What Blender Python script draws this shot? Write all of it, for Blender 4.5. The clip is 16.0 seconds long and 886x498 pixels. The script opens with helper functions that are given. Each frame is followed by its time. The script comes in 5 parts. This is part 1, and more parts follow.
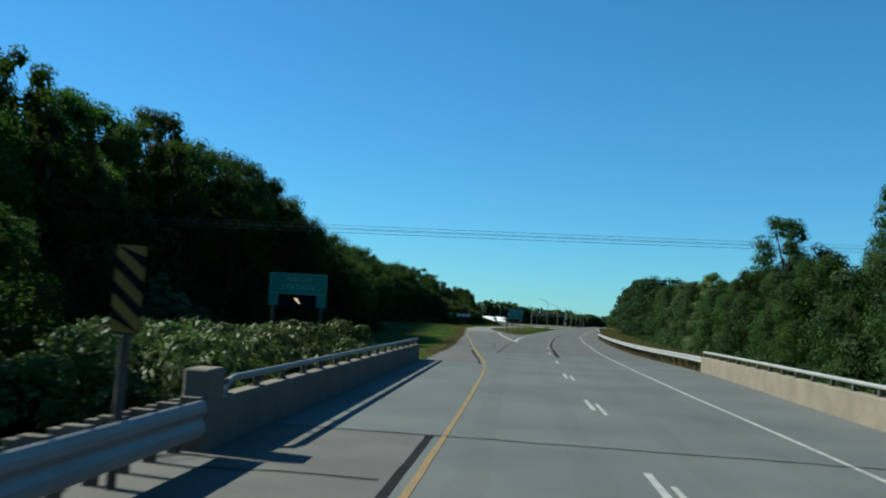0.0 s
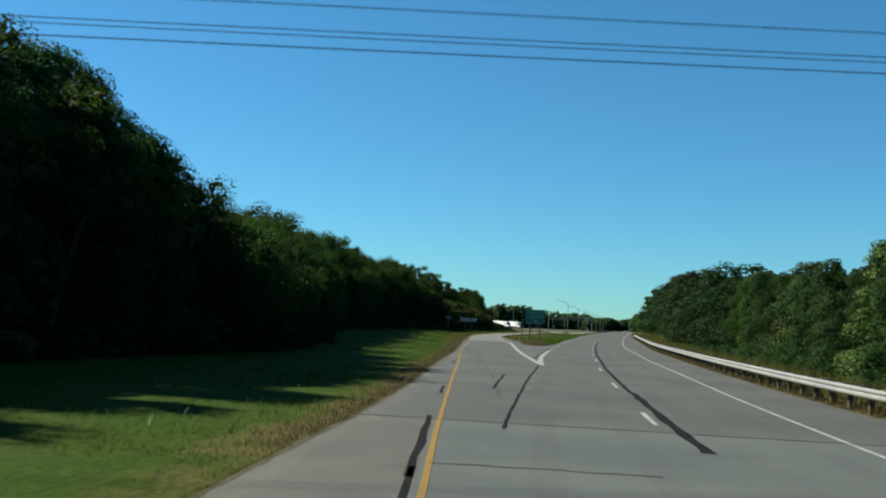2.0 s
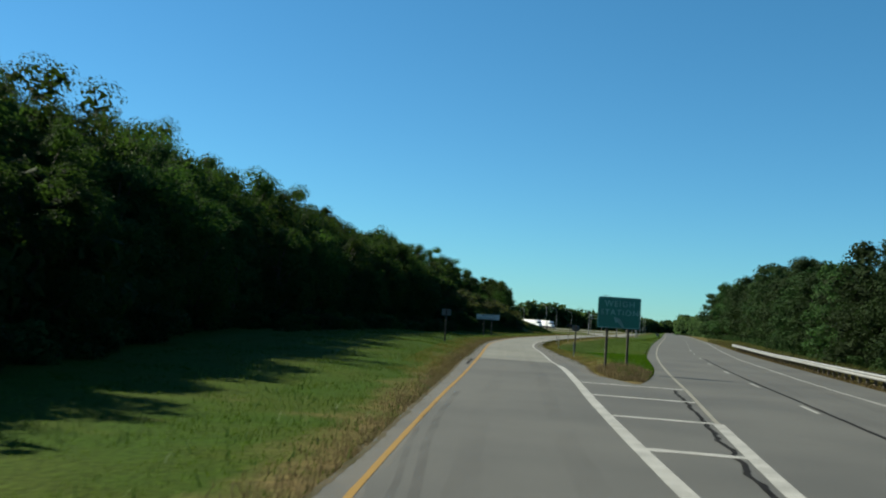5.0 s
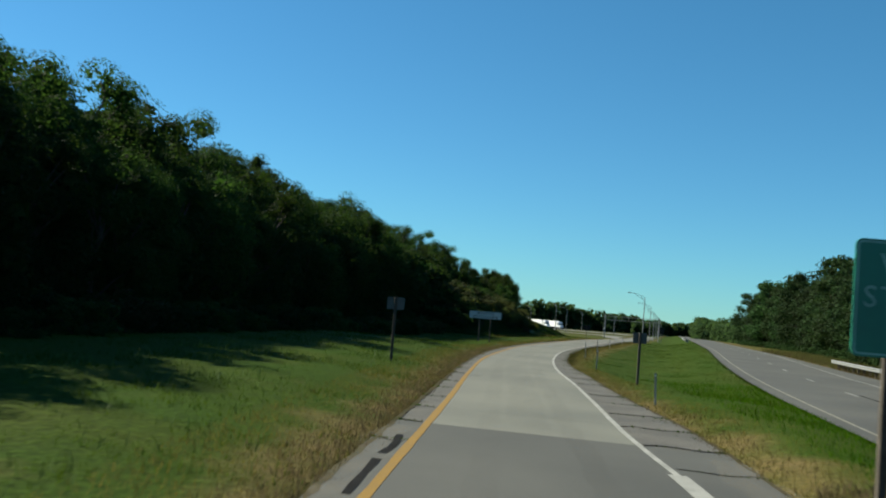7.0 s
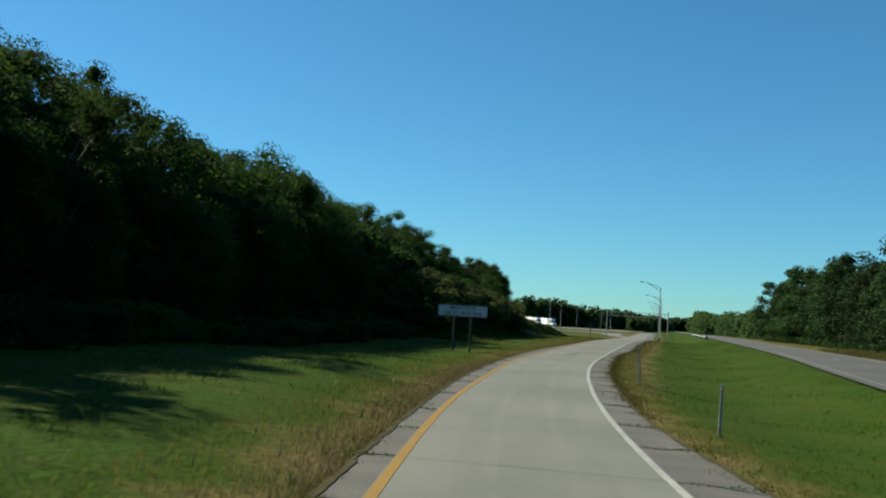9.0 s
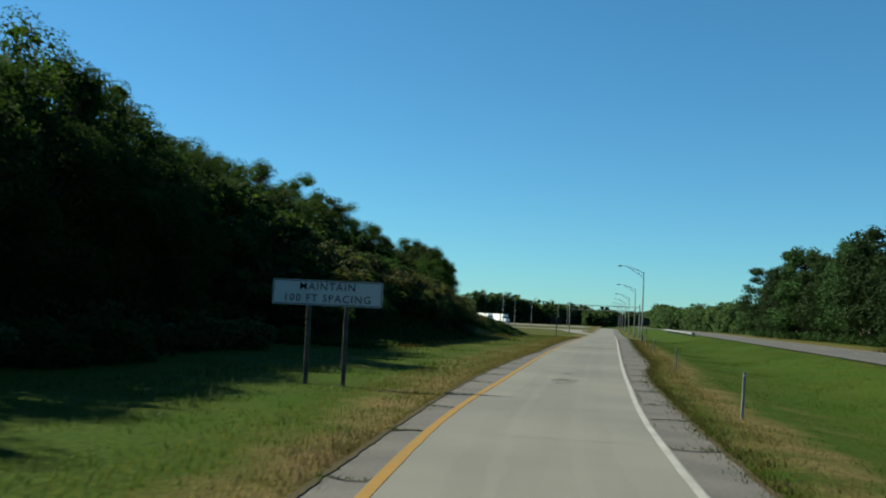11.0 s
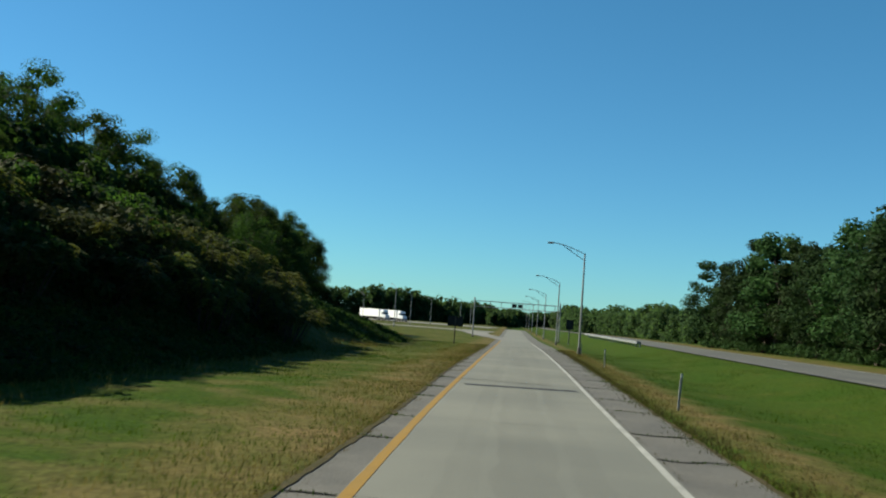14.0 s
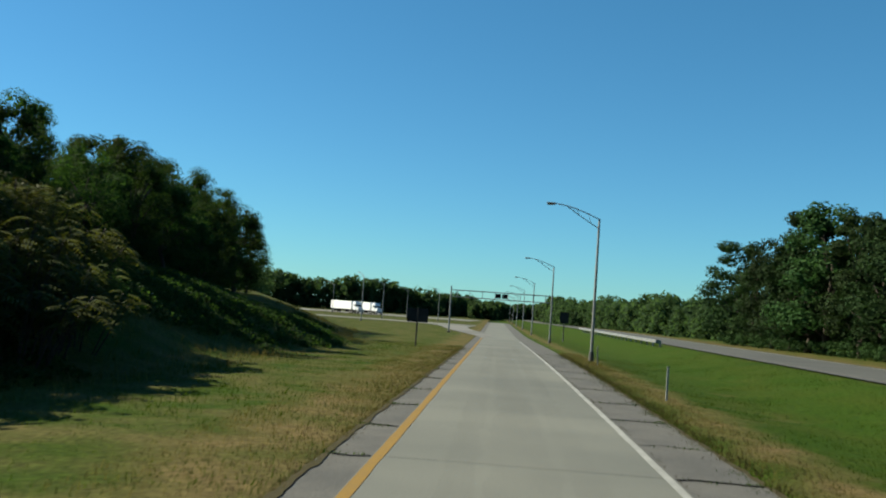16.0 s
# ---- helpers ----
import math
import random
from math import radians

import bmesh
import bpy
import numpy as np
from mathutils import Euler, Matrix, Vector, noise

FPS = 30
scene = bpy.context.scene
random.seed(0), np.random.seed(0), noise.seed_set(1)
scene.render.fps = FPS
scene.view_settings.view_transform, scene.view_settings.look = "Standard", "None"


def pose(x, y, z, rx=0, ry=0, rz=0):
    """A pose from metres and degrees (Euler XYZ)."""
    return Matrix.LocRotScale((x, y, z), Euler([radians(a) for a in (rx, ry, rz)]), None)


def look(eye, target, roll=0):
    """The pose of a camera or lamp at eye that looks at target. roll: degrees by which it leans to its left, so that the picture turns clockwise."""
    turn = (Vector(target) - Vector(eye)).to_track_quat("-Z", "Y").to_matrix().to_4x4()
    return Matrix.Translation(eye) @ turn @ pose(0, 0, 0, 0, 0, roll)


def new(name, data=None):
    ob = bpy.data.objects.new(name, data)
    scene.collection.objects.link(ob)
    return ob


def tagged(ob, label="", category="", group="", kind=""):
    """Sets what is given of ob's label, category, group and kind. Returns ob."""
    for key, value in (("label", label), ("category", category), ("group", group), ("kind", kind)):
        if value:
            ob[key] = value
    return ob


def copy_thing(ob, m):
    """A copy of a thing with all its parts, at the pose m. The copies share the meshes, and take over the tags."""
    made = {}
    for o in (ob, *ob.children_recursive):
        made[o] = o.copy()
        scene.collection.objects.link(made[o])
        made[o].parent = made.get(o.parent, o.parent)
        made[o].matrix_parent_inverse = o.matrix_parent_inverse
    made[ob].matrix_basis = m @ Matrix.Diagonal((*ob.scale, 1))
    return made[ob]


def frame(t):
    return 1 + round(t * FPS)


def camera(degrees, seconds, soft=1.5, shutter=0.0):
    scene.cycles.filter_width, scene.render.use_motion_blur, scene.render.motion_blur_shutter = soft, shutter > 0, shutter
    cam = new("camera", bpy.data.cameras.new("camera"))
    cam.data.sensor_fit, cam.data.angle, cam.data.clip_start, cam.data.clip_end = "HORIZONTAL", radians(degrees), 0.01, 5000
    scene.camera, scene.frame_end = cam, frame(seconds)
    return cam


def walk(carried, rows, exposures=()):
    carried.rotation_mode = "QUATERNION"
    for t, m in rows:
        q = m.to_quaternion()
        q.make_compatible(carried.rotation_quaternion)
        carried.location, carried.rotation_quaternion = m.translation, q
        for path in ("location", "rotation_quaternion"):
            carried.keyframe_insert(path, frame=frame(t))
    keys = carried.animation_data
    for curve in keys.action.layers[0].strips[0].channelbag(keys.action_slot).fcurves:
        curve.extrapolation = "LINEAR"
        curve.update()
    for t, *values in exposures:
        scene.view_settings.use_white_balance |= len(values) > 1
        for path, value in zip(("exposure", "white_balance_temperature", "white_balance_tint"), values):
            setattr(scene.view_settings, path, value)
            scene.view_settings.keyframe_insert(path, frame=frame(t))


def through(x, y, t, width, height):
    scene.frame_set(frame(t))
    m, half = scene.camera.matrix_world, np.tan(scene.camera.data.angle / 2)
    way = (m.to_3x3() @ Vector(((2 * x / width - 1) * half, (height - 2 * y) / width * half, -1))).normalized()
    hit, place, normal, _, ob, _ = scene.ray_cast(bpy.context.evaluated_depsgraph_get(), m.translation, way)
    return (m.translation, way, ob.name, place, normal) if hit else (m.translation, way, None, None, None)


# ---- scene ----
cam = camera(49.0, 16.0, soft=2.0, shutter=0.22)
PATH = [
    (0, (0.868, 0.448, 2.25), (0.504, 2.41, 2.386), 3.1),
    (0.5, (-0.371, 11.381, 2.242), (-0.732, 13.343, 2.378), 3.2),
    (1, (-1.727, 22.428, 2.268), (-2.087, 24.39, 2.415), 2.9),
    (1.5, (-2.953, 32.932, 2.266), (-3.319, 34.894, 2.406), 2.5),
    (2, (-4.244, 43.269, 2.249), (-4.634, 45.225, 2.395), 2.4),
    (2.5, (-5.492, 52.756, 2.208), (-5.904, 54.708, 2.348), 2.4),
    (3, (-6.939, 62.333, 2.227), (-7.356, 64.284, 2.36), 2.9),
    (3.5, (-8.314, 72.15, 2.301), (-8.731, 74.1, 2.453), 2.3),
    (4, (-9.832, 81.926, 2.341), (-10.263, 83.874, 2.483), 2.8),
    (4.2, (-10.442, 85.759, 2.331), (-10.878, 87.706, 2.473), 2.9),
    (6.3, (-16.68, 126.667, 2.405), (-17.143, 128.609, 2.532), 4.6),
    (6.5, (-17.24, 130.086, 2.392), (-17.71, 132.026, 2.523), 4.3),
    (7, (-18.614, 138.34, 2.381), (-19.077, 140.281, 2.513), 4.6),
    (7.5, (-20.167, 147.083, 2.363), (-20.618, 149.028, 2.48), 4.9),
    (8, (-21.371, 155.064, 2.244), (-21.819, 157.01, 2.369), 4.4),
    (8.5, (-22.735, 163.352, 2.248), (-23.184, 165.297, 2.376), 3.8),
    (9, (-23.969, 170.912, 2.283), (-24.407, 172.859, 2.416), 3.4),
    (11.3, (-28.624, 209.94, 2.072), (-28.933, 211.911, 2.206), 2.7),
    (11.5, (-28.755, 212.844, 2.043), (-29.043, 214.819, 2.178), 2.8),
    (12, (-29.32, 220.627, 2.025), (-29.568, 222.608, 2.152), 3.2),
    (12.5, (-29.749, 227.994, 2.102), (-29.953, 229.98, 2.23), 3.2),
    (13, (-30.052, 234.687, 2.148), (-30.225, 236.676, 2.275), 2.9),
    (13.5, (-30.113, 241.563, 2.154), (-30.26, 243.553, 2.29), 3.3),
    (14, (-30.133, 248.535, 2.214), (-30.28, 250.525, 2.352), 4.2),
    (14.5, (-30.328, 254.962, 2.294), (-30.466, 256.953, 2.418), 3.4),
    (15, (-30.197, 261.733, 2.237), (-30.326, 263.725, 2.363), 4.4),
    (15.5, (-30.218, 268.285, 2.188), (-30.334, 270.278, 2.311), 4.2),
    (16, (-30.19, 274.683, 2.309), (-30.3, 276.676, 2.434), 4.0),
]
EXPOSURES = [(0, 1.24, 5750, 8), (1, 1.27, 6050, 9), (2, 1.29, 6300, 10), (4, 1.29, 6400, 10), (16, 1.29, 6500, 10)]
walk(cam, [(t, look(eye, target, roll)) for t, eye, target, roll in PATH], EXPOSURES)

# ---- world, sun, exposure ----
SUN_EL, SUN_AZ = 36.0, -79.0
world = bpy.data.worlds.new("sky")
scene.world = world
world.use_nodes = True
wn = world.node_tree.nodes
sky = wn.new("ShaderNodeTexSky")
sky.sky_type = "NISHITA"
sky.sun_disc = False
sky.sun_elevation, sky.sun_rotation = radians(SUN_EL), radians(SUN_AZ % 360)
sky.altitude, sky.air_density, sky.dust_density, sky.ozone_density = 200, 1.0, 0.0, 2.0
wn["Background"].inputs["Strength"].default_value = 0.05
# a clear blue sky, deep overhead and pale along the horizon
tint = wn.new("ShaderNodeMix")
tint.data_type, tint.blend_type = "RGBA", "MULTIPLY"
tint.inputs[0].default_value, tint.inputs[7].default_value = 1.0, (0.350, 0.71, 0.915, 1)
lay = wn.new("ShaderNodeMix")
lay.data_type, lay.blend_type = "RGBA", "ADD"
lay.inputs[0].default_value, lay.inputs[7].default_value = 1.0, (-0.91, 0.31, 0.27, 1)
world.node_tree.links.new(sky.outputs[0], tint.inputs[6])
world.node_tree.links.new(tint.outputs[2], lay.inputs[6])
floor_mix = wn.new("ShaderNodeMix")
floor_mix.data_type, floor_mix.blend_type = "RGBA", "LIGHTEN"
floor_mix.inputs[0].default_value, floor_mix.inputs[7].default_value = 1.0, (0.084, 0.28, 0.56, 1)
world.node_tree.links.new(lay.outputs[2], floor_mix.inputs[6])
world.node_tree.links.new(floor_mix.outputs[2], wn["Background"].inputs[0])
sun_data = bpy.data.lights.new("sun", "SUN")
sun_data.energy, sun_data.angle, sun_data.color = 5.0, radians(0.53), (0.95, 0.90, 0.70)
sun = new("sun", sun_data)
SUN_DIR = Vector((math.sin(radians(SUN_AZ)) * math.cos(radians(SUN_EL)), math.cos(radians(SUN_AZ)) * math.cos(radians(SUN_EL)), math.sin(radians(SUN_EL))))
sun.matrix_world = look(SUN_DIR * 100, (0, 0, 0))


# ---- materials ----
def mat(name, base, rough=0.8, var=0.25, fine=8.0, coarse=0.6, bump=0.3, metal=0.0, second=None, spec=0.3, dist=0.02, rand=0.0):
    """Base colour with fine grain and coarse patches at real-world size, and relief."""
    m = bpy.data.materials.new(name)
    m.use_nodes = True
    nt = m.node_tree
    n, lk = nt.nodes, nt.links
    b = n["Principled BSDF"]
    geo = n.new("ShaderNodeNewGeometry")
    n1, n2 = n.new("ShaderNodeTexNoise"), n.new("ShaderNodeTexNoise")
    n1.inputs["Scale"].default_value, n1.inputs["Detail"].default_value = fine, 6
    n2.inputs["Scale"].default_value, n2.inputs["Detail"].default_value = coarse, 4
    for q in (n1, n2):
        lk.new(geo.outputs["Position"], q.inputs["Vector"])
    second = second or tuple(c * 0.6 for c in base)
    ramp = n.new("ShaderNodeMapRange")
    ramp.inputs[1].default_value, ramp.inputs[2].default_value = 0.38, 0.64
    lk.new(n2.outputs["Fac"], ramp.inputs[0])
    mx = n.new("ShaderNodeMix")
    mx.data_type = "RGBA"
    mx.inputs[6].default_value, mx.inputs[7].default_value = (*base, 1), (*second, 1)
    lk.new(ramp.outputs[0], mx.inputs[0])
    val = n.new("ShaderNodeMapRange")
    val.inputs[3].default_value, val.inputs[4].default_value = 1 - var * 1.6, 1 + var * 1.6
    lk.new(n1.outputs["Fac"], val.inputs[0])
    hsv = n.new("ShaderNodeHueSaturation")
    lk.new(mx.outputs[2], hsv.inputs["Color"])
    if rand:
        info = n.new("ShaderNodeObjectInfo")
        r2 = n.new("ShaderNodeMapRange")
        r2.inputs[3].default_value, r2.inputs[4].default_value = 1 - rand, 1 + rand
        lk.new(info.outputs["Random"], r2.inputs[0])
        mul = n.new("ShaderNodeMath")
        mul.operation = "MULTIPLY"
        lk.new(val.outputs[0], mul.inputs[0])
        lk.new(r2.outputs[0], mul.inputs[1])
        lk.new(mul.outputs[0], hsv.inputs["Value"])
    else:
        lk.new(val.outputs[0], hsv.inputs["Value"])
    lk.new(hsv.outputs[0], b.inputs["Base Color"])
    b.inputs["Roughness"].default_value, b.inputs["Metallic"].default_value = rough, metal
    b.inputs["Specular IOR Level"].default_value = spec
    if bump:
        bp = n.new("ShaderNodeBump")
        bp.inputs["Strength"].default_value, bp.inputs["Distance"].default_value = bump, dist
        lk.new(n1.outputs["Fac"], bp.inputs["Height"])
        lk.new(bp.outputs[0], b.inputs["Normal"])
    return m


def leaf_mat(name, base, second, rough=0.55, trans=0.25, through=(1.0, 1.0, 1.0), spec=0.12):
    """Leaves: each leaf its own shade, some light through them."""
    m = bpy.data.materials.new(name)
    m.use_nodes = True
    n, lk = m.node_tree.nodes, m.node_tree.links
    b = n["Principled BSDF"]
    geo = n.new("ShaderNodeNewGeometry")
    info = n.new("ShaderNodeObjectInfo")
    mx = n.new("ShaderNodeMix")
    mx.data_type = "RGBA"
    mx.inputs[6].default_value, mx.inputs[7].default_value = (*base, 1), (*second, 1)
    lk.new(geo.outputs["Random Per Island"], mx.inputs[0])
    hsv = n.new("ShaderNodeHueSaturation")
    for sock, lo, hi in (("Hue", 0.485, 0.515), ("Value", 0.62, 1.38)):
        r = n.new("ShaderNodeMapRange")
        r.inputs[3].default_value, r.inputs[4].default_value = lo, hi
        lk.new(info.outputs["Random"], r.inputs[0])
        lk.new(r.outputs[0], hsv.inputs[sock])
    lk.new(mx.outputs[2], hsv.inputs["Color"])
    lk.new(hsv.outputs[0], b.inputs["Base Color"])
    b.inputs["Roughness"].default_value = rough
    b.inputs["Specular IOR Level"].default_value = spec
    tr = n.new("ShaderNodeBsdfTranslucent")
    lit = n.new("ShaderNodeMix")
    lit.data_type, lit.blend_type = "RGBA", "MULTIPLY"
    lit.inputs[0].default_value, lit.inputs[7].default_value = 1.0, (*through, 1)
    lk.new(hsv.outputs[0], lit.inputs[6])
    lk.new(lit.outputs[2], tr.inputs["Color"])
    add = n.new("ShaderNodeMixShader")
    add.inputs[0].default_value = trans
    lk.new(b.outputs[0], add.inputs[1])
    lk.new(tr.outputs[0], add.inputs[2])
    lk.new(add.outputs[0], n["Material Output"].inputs["Surface"])
    return m


def ground_mat():
    """Mown grass that turns dry and brown where the sheet's own attribute says so."""
    m = mat("meadow_grass", (0.0210, 0.0420, 0.0042), 0.9, 0.55, 7.0, 0.30, 0.8, second=(0.0285, 0.0430, 0.0056), spec=0.03, dist=0.05)
    n, lk = m.node_tree.nodes, m.node_tree.links
    hsv = n["Hue/Saturation/Value"]
    at = n.new("ShaderNodeAttribute")
    at.attribute_name = "dry"
    geo = n.new("ShaderNodeNewGeometry")
    no = n.new("ShaderNodeTexNoise")
    no.inputs["Scale"].default_value, no.inputs["Detail"].default_value = 0.55, 7
    lk.new(geo.outputs["Position"], no.inputs["Vector"])
    a1 = n.new("ShaderNodeMath")
    a1.operation = "MULTIPLY_ADD"
    a1.inputs[1].default_value, a1.inputs[2].default_value = 2.2, -1.38
    lk.new(no.outputs["Fac"], a1.inputs[0])
    a2 = n.new("ShaderNodeMath")
    a2.operation = "ADD"
    a2.use_clamp = True
    lk.new(a1.outputs[0], a2.inputs[0])
    lk.new(at.outputs["Fac"], a2.inputs[1])
    mx = n.new("ShaderNodeMix")
    mx.data_type = "RGBA"
    mx.inputs[7].default_value = (0.092, 0.070, 0.030, 1)
    lk.new(a2.outputs[0], mx.inputs[0])
    src = hsv.inputs["Color"].links[0].from_socket
    lk.new(src, mx.inputs[6])
    lk.new(mx.outputs[2], hsv.inputs["Color"])
    return m


def stain_mat(name, colour, cover, scale, stretch):
    """A thin worn film: dark where its own noise leaves it, bare elsewhere."""
    m = bpy.data.materials.new(name)
    m.use_nodes = True
    n, lk = m.node_tree.nodes, m.node_tree.links
    b = n["Principled BSDF"]
    b.inputs["Base Color"].default_value, b.inputs["Roughness"].default_value = (*colour, 1), 0.85
    geo, mp, no, mr = n.new("ShaderNodeNewGeometry"), n.new("ShaderNodeMapping"), n.new("ShaderNodeTexNoise"), n.new("ShaderNodeMapRange")
    mp.inputs["Scale"].default_value = (1, stretch, 1)
    no.inputs["Scale"].default_value, no.inputs["Detail"].default_value = scale, 6
    mr.inputs[1].default_value, mr.inputs[2].default_value, mr.inputs[4].default_value = 0.30, 0.80, cover
    lk.new(geo.outputs["Position"], mp.inputs["Vector"])
    lk.new(mp.outputs[0], no.inputs["Vector"])
    lk.new(no.outputs["Fac"], mr.inputs[0])
    lk.new(mr.outputs[0], b.inputs["Alpha"])
    return m


M_GROUND = ground_mat()
M_OIL = stain_mat("oil_film", (0.042, 0.0385, 0.035), 0.09, 1.1, 0.06)
M_SKID = stain_mat("skid_rubber", (0.0245, 0.0238, 0.0238), 0.28, 2.4, 0.05)
M_SPOT = stain_mat("oil_spot", (0.035, 0.0336, 0.0315), 0.40, 1.4, 0.6)
M_SOIL = mat("verge_soil", (0.045, 0.036, 0.018), 0.95, 0.5, 14, 1.5, 0.8, second=(0.034, 0.032, 0.013), spec=0.1)
M_DUST = stain_mat("pale_dust", (0.2212, 0.1988, 0.1603), 0.24, 2.2, 0.3)
M_ASPH = mat("worn_asphalt", (0.0630, 0.0635, 0.0590), 0.85, 0.2, 40, 0.18, 0.25, second=(0.047, 0.048, 0.0455))
M_SHOULDER_PALE = mat("pale_shoulder_asphalt", (0.055, 0.054, 0.050), 0.9, 0.22, 30, 0.5, 0.4, second=(0.070, 0.068, 0.062))
M_SHOULDER = mat("shoulder_asphalt", (0.0574, 0.056, 0.0525), 0.9, 0.36, 26, 0.7, 0.6, second=(0.0784, 0.0749, 0.0686))
M_DECK = mat("deck_concrete", (0.072, 0.079, 0.075), 0.85, 0.16, 30, 0.22, 0.2, second=(0.053, 0.060, 0.058))
M_RAMP = mat("ramp_concrete", (0.1200, 0.1215, 0.1045), 0.85, 0.18, 30, 0.16, 0.2, second=(0.091, 0.0935, 0.083))
M_TAR = mat("tar", (0.013, 0.013, 0.0135), 0.9, 0.3, 12, 2, 0.2, spec=0.04)
M_PATCH = mat("dark_patch", (0.019, 0.020, 0.024), 0.8, 0.2, 20, 2, 0.2)
M_YELLOW = mat("yellow_paint", (0.1834, 0.105, 0.0126), 0.7, 0.22, 22, 1.2, 0.1, second=(0.168, 0.0994, 0.0168))
M_YELLOW_OLD = mat("faded_yellow_paint", (0.1645, 0.105, 0.0364), 0.75, 0.30, 18, 1.6, 0.1, second=(0.126, 0.091, 0.0462))
M_WHITE = mat("white_paint", (0.2464, 0.2464, 0.231), 0.7, 0.25, 22, 1.2, 0.1, second=(0.1792, 0.1792, 0.1673))
M_CONC = mat("parapet_concrete", (0.116, 0.099, 0.075), 0.9, 0.2, 12, 0.9, 0.25, second=(0.090, 0.079, 0.061))
M_GALV = mat("galvanised_steel", (0.21, 0.2205, 0.2205), 0.5, 0.14, 9, 1.5, 0.05, metal=0.45, second=(0.154, 0.161, 0.1645), spec=0.5)
M_RAIL = mat("weathered_rail", (0.1435, 0.1519, 0.1547), 0.6, 0.14, 9, 1.2, 0.05, metal=0.1, second=(0.1771, 0.1813, 0.1771), spec=0.5)
M_WOOD = mat("weathered_timber", (0.0644, 0.056, 0.0462), 0.85, 0.25, 20, 3, 0.3, rand=0.15)
M_TIMBER = mat("grey_timber_post", (0.105, 0.0896, 0.0686), 0.85, 0.25, 20, 3, 0.3, rand=0.15)
M_DELIN = mat("pale_post", (0.252, 0.266, 0.259), 0.6, 0.12, 9, 1.5, 0.05)
M_POST = mat("bridge_rail_post", (0.0553, 0.0525, 0.0469), 0.7, 0.2, 20, 3, 0.2)
M_GREEN = mat("sign_green", (0.006, 0.150, 0.098), 0.45, 0.06, 6, 1, 0.0, second=(0.006, 0.130, 0.088), spec=0.5)
M_SIGNW = mat("sign_white", (0.443, 0.457, 0.457), 0.5, 0.05, 6, 1, 0.0, second=(0.389, 0.403, 0.403), spec=0.5)
M_LETTERS = mat("sign_letters", (0.17, 0.37, 0.31), 0.45, 0.05, 6, 1, 0.0, spec=0.5)
M_BLACK = mat("black_paint", (0.008, 0.008, 0.009), 0.85, 0.1, 6, 1, 0.0, spec=0.04)
M_ORANGE = mat("marker_yellow", (0.2254, 0.1053, 0.0078), 0.5, 0.06, 6, 1, 0.0)
M_BACK = mat("sign_back_alloy", (0.105, 0.108, 0.106), 0.6, 0.1, 6, 1, 0.0, metal=0.2)
M_DARKBACK = mat("dark_sign_back", (0.030, 0.031, 0.030), 0.7, 0.1, 6, 1, 0.0, spec=0.1)
M_TRUCKW = mat("trailer_white", (0.600, 0.615, 0.630), 0.4, 0.03, 4, 0.5, 0.0, second=(0.570, 0.585, 0.600), spec=0.5)
M_TYRE = mat("tyre_rubber", (0.02, 0.02, 0.02), 0.85, 0.2, 20, 2, 0.1)
M_GLASS = mat("dark_window_glass", (0.02, 0.025, 0.03), 0.08, 0.02, 4, 1, 0.0, spec=0.6)
M_CABLE = mat("cable", (0.03, 0.03, 0.032), 0.6, 0.1, 5, 1, 0.0)
M_BARK = mat("bark", (0.0469, 0.0378, 0.0287), 0.95, 0.35, 12, 2, 0.8, dist=0.04)
M_LEAF = leaf_mat("oak_leaves", (0.0098, 0.0224, 0.0056), (0.0196, 0.0378, 0.0091), 0.8, 0.45, (2.1, 2.1, 1.2))
M_LEAF2 = leaf_mat("light_leaves", (0.0133, 0.035, 0.0084), (0.028, 0.0546, 0.014), 0.75, 0.42)
M_LEAF5 = leaf_mat("sunlit_leaves", (0.0091, 0.0238, 0.0063), (0.0189, 0.0378, 0.0105), 0.85, 0.35)
M_LEAF3 = leaf_mat("shrub_leaves", (0.0315, 0.0574, 0.0105), (0.0658, 0.091, 0.0224))
M_LEAF6 = leaf_mat("maple_leaves", (0.012, 0.029, 0.006), (0.025, 0.048, 0.010), 0.8, 0.5, (2.0, 2.1, 1.1))
M_LEAF7 = leaf_mat("pale_sapling_leaves", (0.060, 0.092, 0.048), (0.092, 0.128, 0.070), 0.8, 0.4)
# leaf colour made lighter and bluer in place of distance haze
M_FAR = leaf_mat("hazy_far_leaves", (0.022, 0.046, 0.017), (0.043, 0.074, 0.028), 0.85, 0.5, (1.7, 1.7, 1.2))
M_SUMAC = leaf_mat("feathery_leaves", (0.038, 0.056, 0.012), (0.074, 0.084, 0.021), 0.75, 0.4, (1.6, 1.5, 0.7))
M_LEAF4 = leaf_mat("brown_leaves", (0.0196, 0.0266, 0.0063), (0.035, 0.0385, 0.0112), 0.8, 0.2)
M_BLADE = leaf_mat("grass_blades", (0.0175, 0.0470, 0.0022), (0.0330, 0.0660, 0.0045), 0.85, 0.5, (1.5, 1.4, 0.7), 0.04)
M_VERGE = leaf_mat("verge_weeds", (0.040, 0.046, 0.012), (0.070, 0.064, 0.022), 0.85, 0.5)
M_DRY = leaf_mat("dry_stalks", (0.063, 0.049, 0.021), (0.091, 0.0714, 0.0336), 0.85, 0.5)
M_HAY = leaf_mat("seed_grass", (0.062, 0.058, 0.017), (0.105, 0.090, 0.030), 0.85, 0.5, (1.2, 1.1, 0.9), 0.04)
M_AMBER = mat("lit_amber_display", (0.6, 0.35, 0.1), 0.5, 0.05, 6, 1, 0.0)
